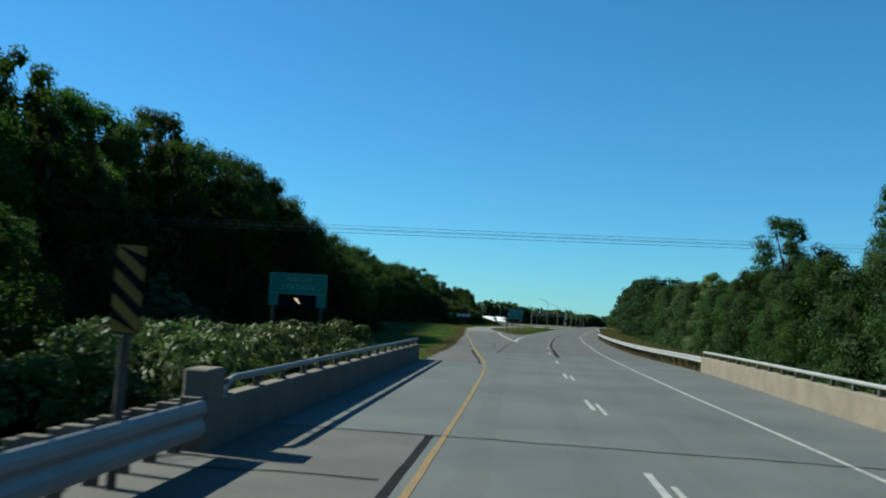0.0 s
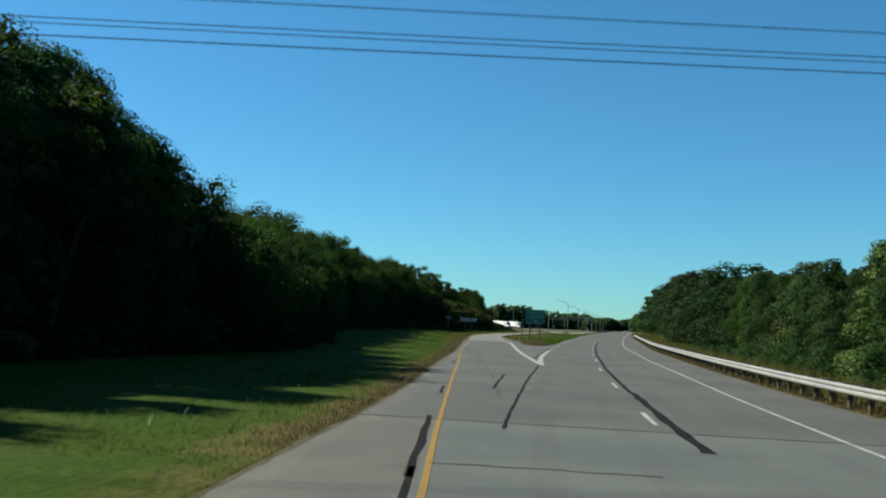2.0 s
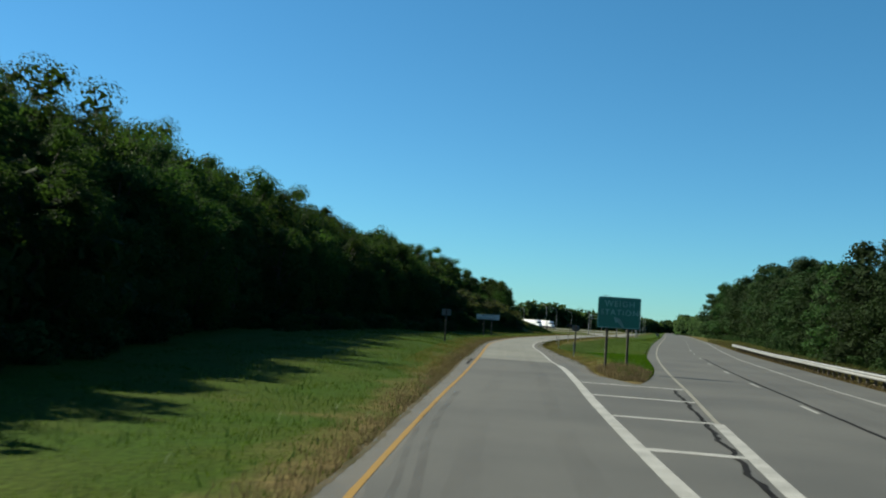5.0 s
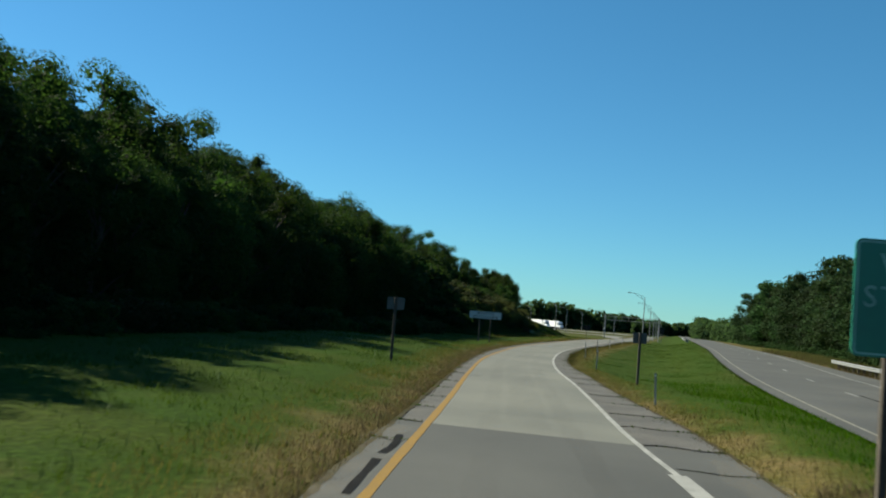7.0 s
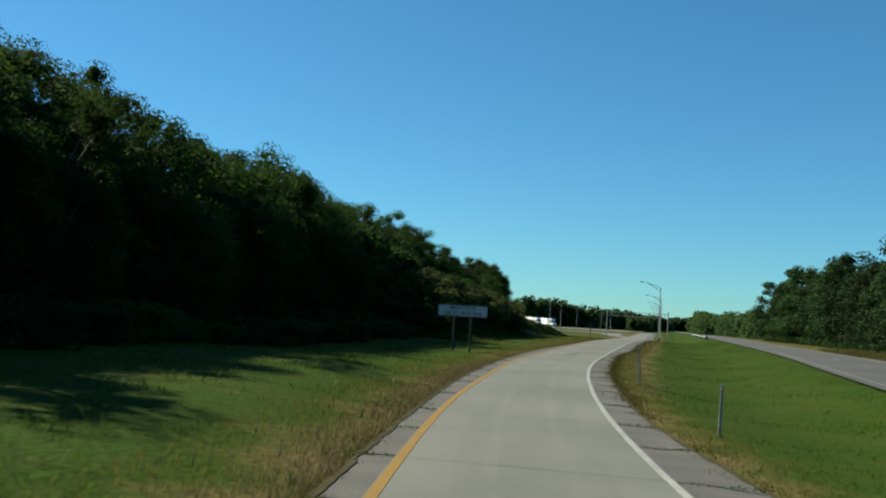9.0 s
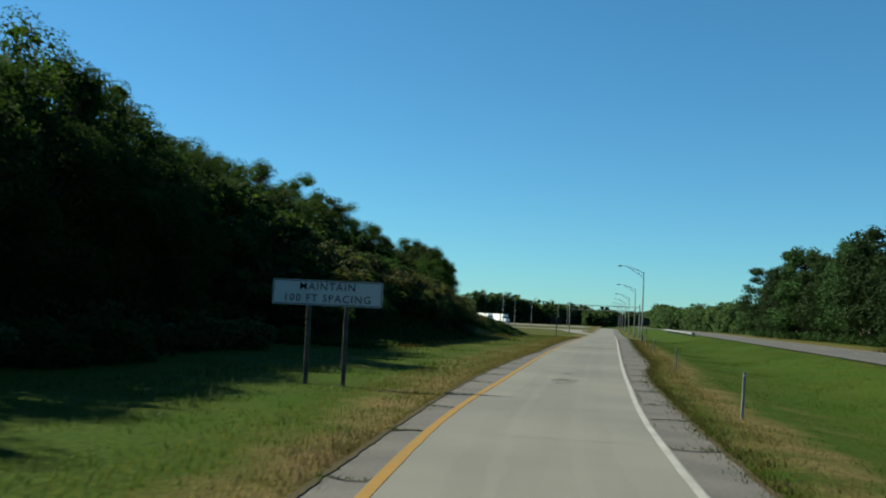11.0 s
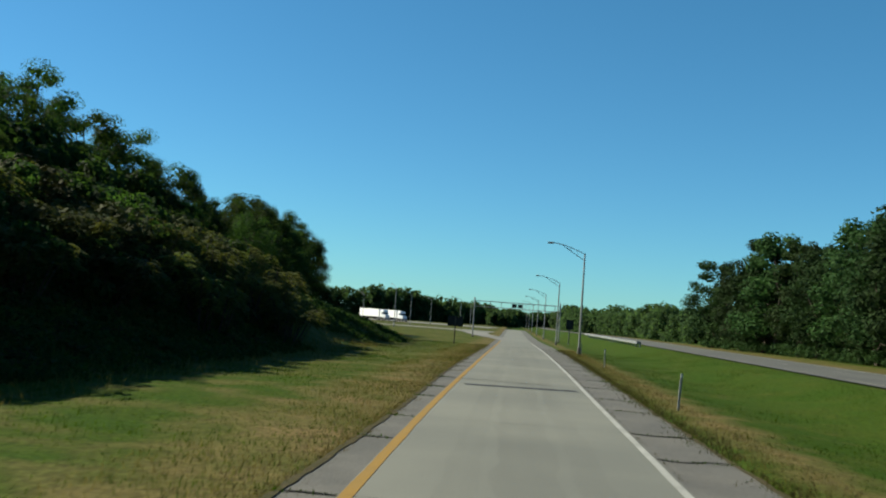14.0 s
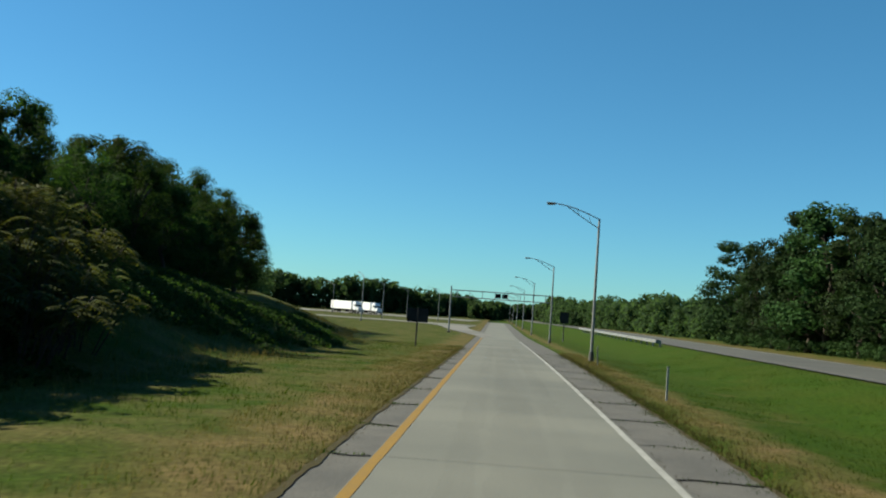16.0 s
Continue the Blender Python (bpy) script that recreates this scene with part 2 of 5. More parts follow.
M_AMBER.node_tree.nodes["Principled BSDF"].inputs["Emission Color"].default_value = (1.0, 0.74, 0.42, 1)
M_AMBER.node_tree.nodes["Principled BSDF"].inputs["Emission Strength"].default_value = 0.28
M_WEED = leaf_mat("rusty_weeds", (0.0595, 0.0434, 0.0238), (0.091, 0.07, 0.0385), 0.85, 0.3)
M_CREAM = mat("faded_edge_paint", (0.1645, 0.1575, 0.126), 0.75, 0.30, 18, 1.6, 0.1, second=(0.119, 0.1155, 0.098))
M_LAMP = mat("lamp_glass", (0.55, 0.56, 0.55), 0.25, 0.03, 4, 1, 0.0, spec=0.5)
M_LOT = mat("lot_concrete", (0.1365, 0.133, 0.1197), 0.85, 0.08, 6, 0.1, 0.1)


# ---- mesh helpers ----
def part(name, bm, material, parent=None, label=""):
    me = bpy.data.meshes.new(name)
    bm.to_mesh(me)
    bm.free()
    me.materials.append(material)
    ob = new(name, me)
    if parent:
        ob.parent = parent
    if label:
        ob["label"] = label
    return ob


def raw(name, verts, faces, material, parent=None, smooth=False):
    """A mesh object from arrays of places and of equal-sided faces."""
    verts, faces = np.asarray(verts, np.float32).reshape(-1, 3), np.asarray(faces, np.int32)
    me = bpy.data.meshes.new(name)
    k = faces.shape[1]
    me.vertices.add(len(verts))
    me.vertices.foreach_set("co", verts.ravel())
    me.loops.add(faces.size)
    me.loops.foreach_set("vertex_index", faces.ravel())
    me.polygons.add(len(faces))
    me.polygons.foreach_set("loop_start", np.arange(0, faces.size, k, dtype=np.int32))
    me.polygons.foreach_set("loop_total", np.full(len(faces), k, np.int32))
    me.update(calc_edges=True)
    if smooth:
        me.polygons.foreach_set("use_smooth", np.ones(len(faces), bool))
    me.materials.append(material)
    ob = new(name, me)
    if parent:
        ob.parent = parent
    return ob


def box(bm, c, s, rz=0.0, bevel=0.0, rx=0.0, ry=0.0):
    r = bmesh.ops.create_cube(bm, size=1.0, matrix=pose(*c, rx, ry, rz) @ Matrix.Diagonal((*s, 1)))
    if bevel:
        edges = list({e for v in r["verts"] for e in v.link_edges})
        bmesh.ops.bevel(bm, geom=edges, offset=bevel, segments=1, affect="EDGES")
    return bm


def tube(bm, a, b, r0, r1=None, seg=10, caps=True):
    a, b = Vector(a), Vector(b)
    d = b - a
    m = Matrix.Translation((a + b) / 2) @ d.to_track_quat("Z", "Y").to_matrix().to_4x4()
    bmesh.ops.create_cone(bm, cap_ends=caps, segments=seg, radius1=r0, radius2=r0 if r1 is None else r1, depth=d.length, matrix=m)
    return bm


def pipe(bm, pts, radii, seg=8):
    for (a, b), (r0, r1) in zip(zip(pts, pts[1:]), zip(radii, radii[1:])):
        tube(bm, a, b, r0, r1, seg)
    return bm


def thing(name, x, y, z, rz=0.0):
    e = new(name)
    e.empty_display_size = 0.2
    e.matrix_world = pose(x, y, z, 0, 0, rz)
    return e


def words(text, size, material, parent, m, name="letter"):
    """Built-in font lettering as a mesh, lying on the face that m puts it on."""
    cu = bpy.data.curves.new("t", "FONT")
    cu.body, cu.size, cu.align_x, cu.align_y, cu.extrude = text, size, "CENTER", "CENTER", 0.002
    cu.resolution_u, cu.space_character, cu.offset = 3, 1.18, size * 0.004
    tmp = new("t", cu)
    bpy.context.view_layer.update()
    me = bpy.data.meshes.new_from_object(tmp.evaluated_get(bpy.context.evaluated_depsgraph_get()))
    bpy.data.objects.remove(tmp)
    me.materials.clear()
    me.materials.append(material)
    bm = bmesh.new()
    bm.from_mesh(me)
    bmesh.ops.remove_doubles(bm, verts=bm.verts, dist=1e-5)
    left = set(bm.faces)
    while left:
        stack, island = [left.pop()], set()
        while stack:
            f = stack.pop()
            island.add(f)
            for e in f.edges:
                for g in e.link_faces:
                    if g in left:
                        left.discard(g)
                        stack.append(g)
        one = bmesh.new()
        made = {}
        for f in island:
            for v in f.verts:
                if v not in made:
                    made[v] = one.verts.new(v.co)
            one.faces.new([made[v] for v in f.verts])
        ob = part(name, one, material, parent)
        ob.matrix_basis = m
    bm.free()


# ---- plan: lines along the way (y ahead) ----
def curve(*pairs):
    """A smooth line x(y) through a few places."""
    ys, xs = np.array(pairs[0::2], float), np.array(pairs[1::2], float)
    h, d = np.diff(ys), np.diff(xs) / np.diff(ys)
    m = np.r_[d[0], (d[:-1] * h[1:] + d[1:] * h[:-1]) / (h[:-1] + h[1:]), d[-1]]

    def at(y):
        y = np.asarray(y, float)
        i = np.clip(np.searchsorted(ys, y) - 1, 0, len(h) - 1)
        t = (y - ys[i]) / h[i]
        tc = np.clip(t, 0, 1)
        v = (2 * tc**3 - 3 * tc**2 + 1) * xs[i] + (tc**3 - 2 * tc**2 + tc) * h[i] * m[i] + (3 * tc**2 - 2 * tc**3) * xs[i + 1] + (tc**3 - tc**2) * h[i] * m[i + 1]
        return v + np.where(t < 0, t * h[i] * m[i], 0) + np.where(t > 1, (t - 1) * h[i] * m[i + 1], 0)

    return at


def smooth(a, b, v):
    t = np.clip((np.asarray(v, float) - a) / (b - a), 0, 1)
    return t * t * (3 - 2 * t)


yellow_x = curve(0, -0.45, 13, -1.72, 31, -3.55, 45, -5.15, 65, -8.5, 82, -11.35, 97, -13.8, 113, -16.55, 128, -18.9, 142, -20.95, 154, -22.8, 165, -24.5, 178, -26.6, 196, -29.2, 210, -30.5, 224, -31.5, 240, -31.75, 267, -31.95, 300, -31.7, 340, -31.45, 420, -31.2)
white_x = curve(97.5, -9.2, 105, -10.52, 118, -12.7, 130, -14.55, 144.5, -16.62, 153.6, -18.02, 161, -19.45, 167, -20.42, 178, -22.25, 186, -23.7, 196, -25.15, 206, -26.2, 214, -26.85, 225, -27.4, 240, -27.56, 270, -27.5, 300, -27.3, 330, -27.1, 385, -26.9)
lane_x = curve(0, 3.15, 14, 1.65, 27, 0.3, 41, -1.15, 56, -2.5, 68, -3.7, 84, -5.0, 97, -5.95, 109, -6.6, 122, -7.35, 140, -8.1, 162, -8.95, 204, -9.7, 270, -9.1, 400, -8.6, 700, -8.0)
right_x = curve(0, 6.7, 17.3, 5.08, 37, 3.0, 57, 1.05, 77, -0.7, 96, -1.95, 116, -3.3, 131, -4.0, 148, -4.9, 187, -5.8, 212, -6.1, 270, -5.9, 400, -5.5, 700, -4.9)
left_x = curve(97.5, -9.2, 103, -9.8, 110, -10.4, 125, -11.25, 143, -11.95, 152, -12.35, 184, -13.3, 215, -13.5, 270, -12.9, 400, -12.3, 700, -11.7)
verge_l = curve(48, -8.6, 55, -9.5, 64, -10.4, 76, -11.85, 94, -14.5, 105, -16.0, 116, -17.5, 128, -19.4, 142, -21.6, 152, -23.25, 161, -24.65, 175, -26.85, 185, -28.4, 195, -29.75, 207, -31.1, 222, -32.15, 240, -32.85, 254, -32.9, 270, -32.65, 290, -32.65, 310, -32.45, 328, -32.3, 420, -32.1)
verge_r = curve(130, -13.5, 143, -13.9, 144.5, -14.3, 147, -15.35, 150, -16.05, 155, -16.68, 165, -18.25, 170.5, -19.45, 176, -20.55, 186, -22.35, 193, -23.7, 206, -25.2, 218, -26.05, 232, -26.5, 248, -26.55, 258, -26.0, 268, -26.0, 290, -25.85, 310, -25.6, 340, -25.2, 420, -24.9)
main_l = curve(130, -13.3, 143, -13.75, 147, -13.45, 152, -13.3, 184, -14.1, 215, -14.3, 270, -13.7, 400, -13.1, 700, -12.5)
main_r = curve(0, 9.6, 26, 7.3, 55, 5.0, 75, 2.3, 95, 0.6, 120, -0.9, 148, -2.2, 187, -3.0, 212, -3.6, 240, -4.6, 270, -4.9, 400, -4.6, 700, -4.0)


bank_toe = curve(250, -40.8, 290, -40.0, 320, -39.2, 331, -37.9, 338, -39.0, 348, -41.4, 362, -43.6, 380, -45.6, 395, -48.4, 430, -55.0, 480, -66.0)


bank_cap = curve(250, 4.4, 318, 4.4, 345, 3.0, 385, 3.2, 414, 3.8, 480, 3.8)
bank_slope = curve(250, 0.43, 316, 0.43, 332, 0.3, 345, 0.26, 385, 0.31, 480, 0.33)


def wall_x(y):
    return -7.11 - 0.11 * (np.asarray(y, float) - 31.27)


def ramp_z(y):
    return -0.9 * smooth(285, 440, y)


def main_z(y):
    return 0.5 * smooth(190, 270, y) - 1.0 * smooth(420, 800, y)


def ground_left(x, y):
    """Height left of the ramp."""
    d = np.maximum(verge_l(np.maximum(y, 48)) - x, 0)
    z = ramp_z(y) - 0.05 + (0.035 * np.minimum(d, 10) + 0.08 * np.minimum(d, 4)) * smooth(120, 170, y) * (1 - smooth(200, 225, y))
    u = bank_toe(y) - x
    z = z + smooth(254, 276, y) * (1 - smooth(425, 470, y)) * np.clip(bank_slope(y) * u * smooth(-0.5, 6.0 - 3.0 * smooth(318, 335, y), u), 0, bank_cap(y) + 0.06 * np.maximum(u - 10, 0))
    z = z - 3.5 * (1 - smooth(38, 49, y)) * smooth(0.6, 5, d)
    return z


def ground_right(x, y):
    d = np.maximum(x - main_r(y), 0)
    return main_z(y) - 0.05 - 0.9 * smooth(4.5, 9, d) * (1 - smooth(230, 300, y)) - 2.5 * (1 - smooth(54, 66, y)) * smooth(3.5, 8, d)


def ground_mid(u, y):
    base = (1 - u) * ramp_z(y) + u * main_z(y) - 0.05
    return base - 0.55 * np.sin(np.pi * u) ** 2 * smooth(165, 215, y) + 0.36 * np.sin(np.pi * u) * smooth(144, 151, y) * (1 - smooth(165, 200, y))


def sheet(name, xa, xb, za, y0, y1, material, lift=0.0, step=2.0, cols=3, label="", parent=None, tag=True):
    """A strip of pavement between two lines."""
    ys = np.unique(np.r_[y0, np.arange(math.ceil(y0 / step) * step, y1, step), y1])
    u = np.linspace(0, 1, cols)
    a, b = xa(ys)[:, None], xb(ys)[:, None]
    X = a + (b - a) * u
    V = np.stack([X, np.repeat(ys[:, None], cols, 1), np.repeat((za(ys) + lift)[:, None], cols, 1)], -1)
    i = np.arange(len(ys) - 1)[:, None] * cols + np.arange(cols - 1)
    F = np.stack([i, i + 1, i + cols + 1, i + cols], -1).reshape(-1, 4)
    ob = raw(name, V, F, material, parent)
    if tag:
        tagged(ob, label, "road", kind="structure")
    return ob


def off(line, d):
    return lambda y: line(y) + d


# ---- ground: one sheet to the horizon ----
def build_ground():
    ys = np.unique(np.r_[np.arange(-200, 0, 20), np.arange(0, 130, 2.0), np.arange(130, 142, 1.0), np.arange(142, 156, 0.5), np.arange(156, 420, 2.0), np.arange(420, 700, 10), np.arange(700, 1500, 60), 2200, 3000])
    left = -np.r_[900, 450, 250, 150, 100, 75, 60, 48, 40, 34, 29, 25, 22, 19, 16.5, 14, 12, 10.5, 9, 7.8, 6.6, 5.5, 4.5, 3.6, 2.8, 2.1, 1.5, 1.0, 0.6, 0.25, 0]
    mid = np.r_[0, 0.03, 0.07, 0.12, 0.18, 0.25, 0.33, 0.42, 0.5, 0.58, 0.67, 0.75, 0.82, 0.88, 0.93, 0.97, 1]
    right = np.r_[0, 0.3, 0.7, 1.2, 1.8, 2.5, 3.5, 5, 7, 9, 12, 16, 22, 30, 45, 70, 110, 180, 300, 500, 900]
    rows, dry = [], []
    for y in ys:
        yc = max(y, 48)
        e = float(verge_l(yc)) if y >= 48 else float(wall_x(y) - 0.5)
        xl = e + left
        zl = ground_left(xl, y) if y >= 48 else ground_left(xl - e + float(verge_l(48)), y)
        dl = np.clip(1.45 - np.abs(left) / (1.5 + 1.8 * smooth(215, 270, y)), 0, 1) * smooth(50, 60, y)
        dl = np.maximum(dl, 0.55 * smooth(255, 285, y) * smooth(6.5, 8.5, -left))
        dl = np.maximum(dl, (0.34 * smooth(225, 255, y) + 0.24 * smooth(262, 300, y)) * smooth(1.0, 4.0, -left) * (1 - smooth(7, 13, -left) * (1 - smooth(300, 340, y))))
        if y > 143.5:
            a, b = float(verge_r(y)), float(main_l(y))
            b = max(b, a + 0.05)
            xm = a + (b - a) * mid
            zm = ground_mid(mid, y)
            w = (b - a) * mid
            band = float(smooth(200, 225, y))
            dm = (1 - band) * np.clip(1.15 - w / 1.6, 0, 1) + band * np.clip(1.2 - np.abs(w - 1.5) / 1.3, 0.15, 1) * (w < 6) + 0.9 * (1 - smooth(138, 165, y)) + 0.35 * np.clip(1 - (b - a) * (1 - mid) / 1.5, 0, 1)
        else:
            xm = float(verge_r(143)) + 0.05 * mid
            zm = np.full(len(mid), -0.35)
            dm = np.zeros(len(mid))
        xr = float(main_r(y)) + right
        zr = ground_right(xr, y)
        dr = np.clip(1.1 - right / 13.0, 0, 1)
        # edge of the pavement stays just below it, the ground under the slab deeper
        ul = np.r_[e + 0.3, (xm[0] - 0.3)]
        um = np.r_[xm[-1] + 0.3, xr[0] - 0.3]
        if y <= 143.5:
            ul[1], um[0] = xm[0] - 0.02, xm[-1] + 0.02
        deep_l, deep_m = np.full(2, float(ramp_z(y)) - 0.35), np.full(2, float(main_z(y)) - 0.35)
        x = np.r_[xl, ul, xm, um, xr]
        z = np.r_[zl, deep_l, zm, deep_m, zr]
        far = smooth(420, 700, y)
        n = np.array([noise.noise((px * 0.23, y * 0.23, 0)) + 0.5 * noise.noise((px * 0.7, y * 0.7, 3)) for px in x]) * 0.07
        n[np.abs(z) < 0.02] = 0
        amp = np.r_[smooth(0.2, 3, -left), [0, 0], smooth(0, 0.2, mid) * smooth(0, 0.2, 1 - mid), [0, 0], smooth(0.3, 3, right)]
        rows.append(np.stack([x, np.full(len(x), y), z + n * amp], -1))
        dry.append(np.r_[dl, [0, 0], np.clip(dm, 0, 1), [0, 0], dr])
    V = np.array(rows)
    R, C = V.shape[:2]
    i = np.arange(R - 1)[:, None] * C + np.arange(C - 1)
    F = np.stack([i, i + 1, i + C + 1, i + C], -1).reshape(-1, 4)
    ob = raw("ground", V, F, M_GROUND, smooth=True)
    at = ob.data.attributes.new("dry", "FLOAT", "POINT")
    at.data.foreach_set("value", np.array(dry, np.float32).ravel())
    return tagged(ob, "mown green roadside grass with dry brown verges", "ground", kind="structure")


ground = build_ground()


# ---- roads ----
sheet("road_bridge", off(yellow_x, -0.34), main_r, main_z, -120, 18.5, M_DECK, cols=5, step=1.5, label="grey concrete bridge deck with cracks and joints")
sheet("road_shoulder", off(wall_x, -0.6), off(yellow_x, -0.34), main_z, -120, 18.5, M_SHOULDER_PALE, -0.002, cols=3, step=1.5, label="brownish shoulder slab before the bridge")
sheet("road_bridge", off(wall_x, -0.1), main_r, main_z, 18.5, 48.4, M_DECK, cols=5, step=1.5, label="grey concrete bridge deck with cracks and joints")
sheet("road_approach", off(yellow_x, -0.12), main_r, main_z, 48.4, 65.2, M_DECK, cols=5, label="grey concrete approach slab behind the bridge")
sheet("road_shoulder", verge_l, off(yellow_x, -0.12), ramp_z, 48.4, 65.2, M_SHOULDER_PALE, label="brownish asphalt shoulder beside the approach slab")
sheet("road_main", verge_l, main_r, main_z, 65.2, 143.5, M_ASPH, cols=9, label="worn grey asphalt highway where the exit lane splits off")
sheet("road_main", main_l, main_r, main_z, 143.5, 2400, M_ASPH, cols=4, label="worn grey asphalt highway past the exit")
sheet("road_ramp", verge_l, verge_r, ramp_z, 143.5, 159, M_ASPH, cols=4, label="worn grey asphalt start of the exit ramp")
sheet("road_ramp", off(yellow_x, -0.1), off(white_x, 0.1), ramp_z, 159, 620, M_RAMP, cols=3, label="pale concrete lane of the exit ramp")
sheet("road_shoulder", verge_l, off(yellow_x, -0.1), ramp_z, 159, 620, M_SHOULDER, -0.012, label="cracked dark asphalt shoulder of the ramp")
sheet("road_shoulder", off(white_x, 0.1), verge_r, ramp_z, 159, 620, M_SHOULDER, -0.012, label="cracked dark asphalt shoulder of the ramp")


def side_road():
    """The branch to the weigh station's lot."""
    edge = curve(394, -31.3, 415, -33.4, 436, -36.5, 458, -39.2, 475, -41.0, 488, -45.0, 494, -52.0)
    width = curve(394, 0.4, 415, 3.4, 436, 4.6, 458, 5.0, 475, 6.0, 488, 10.5, 494, 16.0)
    y = np.linspace(394, 494, 41)
    V = np.stack([np.stack([edge(y), y, ramp_z(y) + 0.02], -1), np.stack([edge(y) + width(y), y, ramp_z(y) + 0.02], -1)], 1).reshape(-1, 3)
    i = np.arange(40) * 2
    tagged(raw("road_branch", V, np.stack([i, i + 1, i + 3, i + 2], -1), M_LOT), "pale concrete branch road to the weigh station", "road", kind="structure")
    V = [(-190, 494, -0.87), (-34, 494, -0.87), (-34, 514, -0.87), (-190, 514, -0.87)]
    tagged(raw("road_branch", V, [[0, 1, 2, 3]], M_LOT), "pale concrete road across to the lorry lot", "road", kind="structure")
    V = [(-190, 600, -0.84), (-38, 600, -0.84), (-34, 668, -0.84), (-190, 668, -0.84)]
    tagged(raw("pavement_lot", V, [[0, 1, 2, 3]], M_LOT), "wide pale concrete lorry lot at the weigh station", "pavement", kind="structure")


side_road()


# ---- paint, joints, tar ----
def ribbon(name, line, width, y0, y1, material, z=None, lift=0.006, wob=0.0, seed=0, step=1.0, label="", category="road marking", tag=True, parent=None, ragged=0.0):
    ys = np.unique(np.r_[y0, np.arange(math.ceil(y0 / step) * step, y1, step), y1])
    x = line(ys) + np.array([wob * noise.noise((y * 0.6, seed * 7.1, 0)) + wob * 0.5 * noise.noise((y * 2.1, seed * 3.3, 5)) for y in ys])
    w = np.full(len(ys), width / 2) * (1 + ragged * np.array([noise.noise((y * 1.7, seed, 9)) for y in ys]))
    zz = (z or ramp_z)(ys) + lift
    V = np.stack([np.stack([x - w, ys, zz], -1), np.stack([x + w, ys, zz], -1)], 1).reshape(-1, 3)
    i = np.arange(len(ys) - 1) * 2
    ob = raw(name, V, np.stack([i, i + 1, i + 3, i + 2], -1), material, parent)
    if tag:
        tagged(ob, label, category, kind="structure")
    return ob


def cross_line(name, pts, width, material, lift=0.007, label="", zf=None, seed=0, wob=0.0, n=14):
    """A band across the road through a few places."""
    pts = np.array(pts, float)
    s = np.r_[0, np.cumsum(np.hypot(*np.diff(pts, axis=0).T))]
    t = np.linspace(0, s[-1], n)
    x, y = np.interp(t, s, pts[:, 0]), np.interp(t, s, pts[:, 1])
    y = y + np.array([wob * noise.noise((v * 1.3, seed * 5.7, 1)) for v in t])
    dx, dy = np.gradient(x), np.gradient(y)
    L = np.hypot(dx, dy)
    w = width / 2 * (1 + 0.35 * np.array([noise.noise((v * 2.0, seed, 4)) for v in t]))
    zz = (zf or ramp_z)(y) + lift
    V = np.stack([np.stack([x - dy / L * w, y + dx / L * w, zz], -1), np.stack([x + dy / L * w, y - dx / L * w, zz], -1)], 1).reshape(-1, 3)
    i = np.arange(n - 1) * 2
    ob = raw(name, V, np.stack([i, i + 2, i + 3, i + 1], -1), material)
    return tagged(ob, label, "road joint" if material is not M_WHITE else "road marking", kind="structure")


ribbon("trim_yellow_line", yellow_x, 0.115, -60, 48.4, M_YELLOW_OLD, wob=0.008, ragged=0.2, seed=1, label="faded yellow edge line on the bridge deck")
ribbon("trim_yellow_line", yellow_x, 0.115, 48.4, 150, M_YELLOW, wob=0.012, ragged=0.15, seed=1, label="worn yellow edge line along the highway")
ribbon("trim_yellow_line", yellow_x, 0.17, 150, 420, M_YELLOW, wob=0.008, ragged=0.25, seed=1, label="worn yellow edge line along the exit ramp")
ribbon("trim_white_line", white_x, 0.32, 97.3, 155.3, M_WHITE, ragged=0.08, seed=2, label="broad white line of the exit gore")
ribbon("trim_white_line", white_x, 0.13, 155.3, 385, M_WHITE, wob=0.015, ragged=0.15, seed=3, label="worn white edge line of the exit ramp")
ribbon("trim_white_line", left_x, 0.30, 97.3, 128, M_WHITE, lift=0.009, ragged=0.08, seed=4, z=main_z, label="broad white line of the exit gore")
ribbon("trim_yellow_line", left_x, 0.14, 128, 700, M_CREAM, seed=5, z=main_z, ragged=0.1, label="thin pale edge line of the highway")
ribbon("trim_white_line", right_x, 0.13, -60, 700, M_WHITE, seed=6, z=main_z, ragged=0.15, label="thin white edge line of the highway")
for k in range(-3, 24):
    yc = 13.9 + 13.55 * k
    ribbon("trim_lane_dash", off(lane_x, -0.08), 0.13, yc - 1.2, yc + 2.0, M_WHITE, seed=k, z=main_z, ragged=0.25, label="worn white lane dash on the highway")
    if k < 3:
        ribbon("trim_lane_dash", off(lane_x, 0.14), 0.10, yc - 2.3, yc + 0.9, M_WHITE, seed=k + 40, z=main_z, ragged=0.35, label="faded older white lane dash on the highway")
for k, yg in enumerate((115.0, 121.3, 128.0, 135.2, 141.9)):
    cross_line("trim_gore_bar", [(float(white_x(yg)) + 0.1, yg), (float(left_x(yg)) - 0.1, yg)], 0.42, M_WHITE, 0.008, "white painted bar across the exit gore", seed=k)

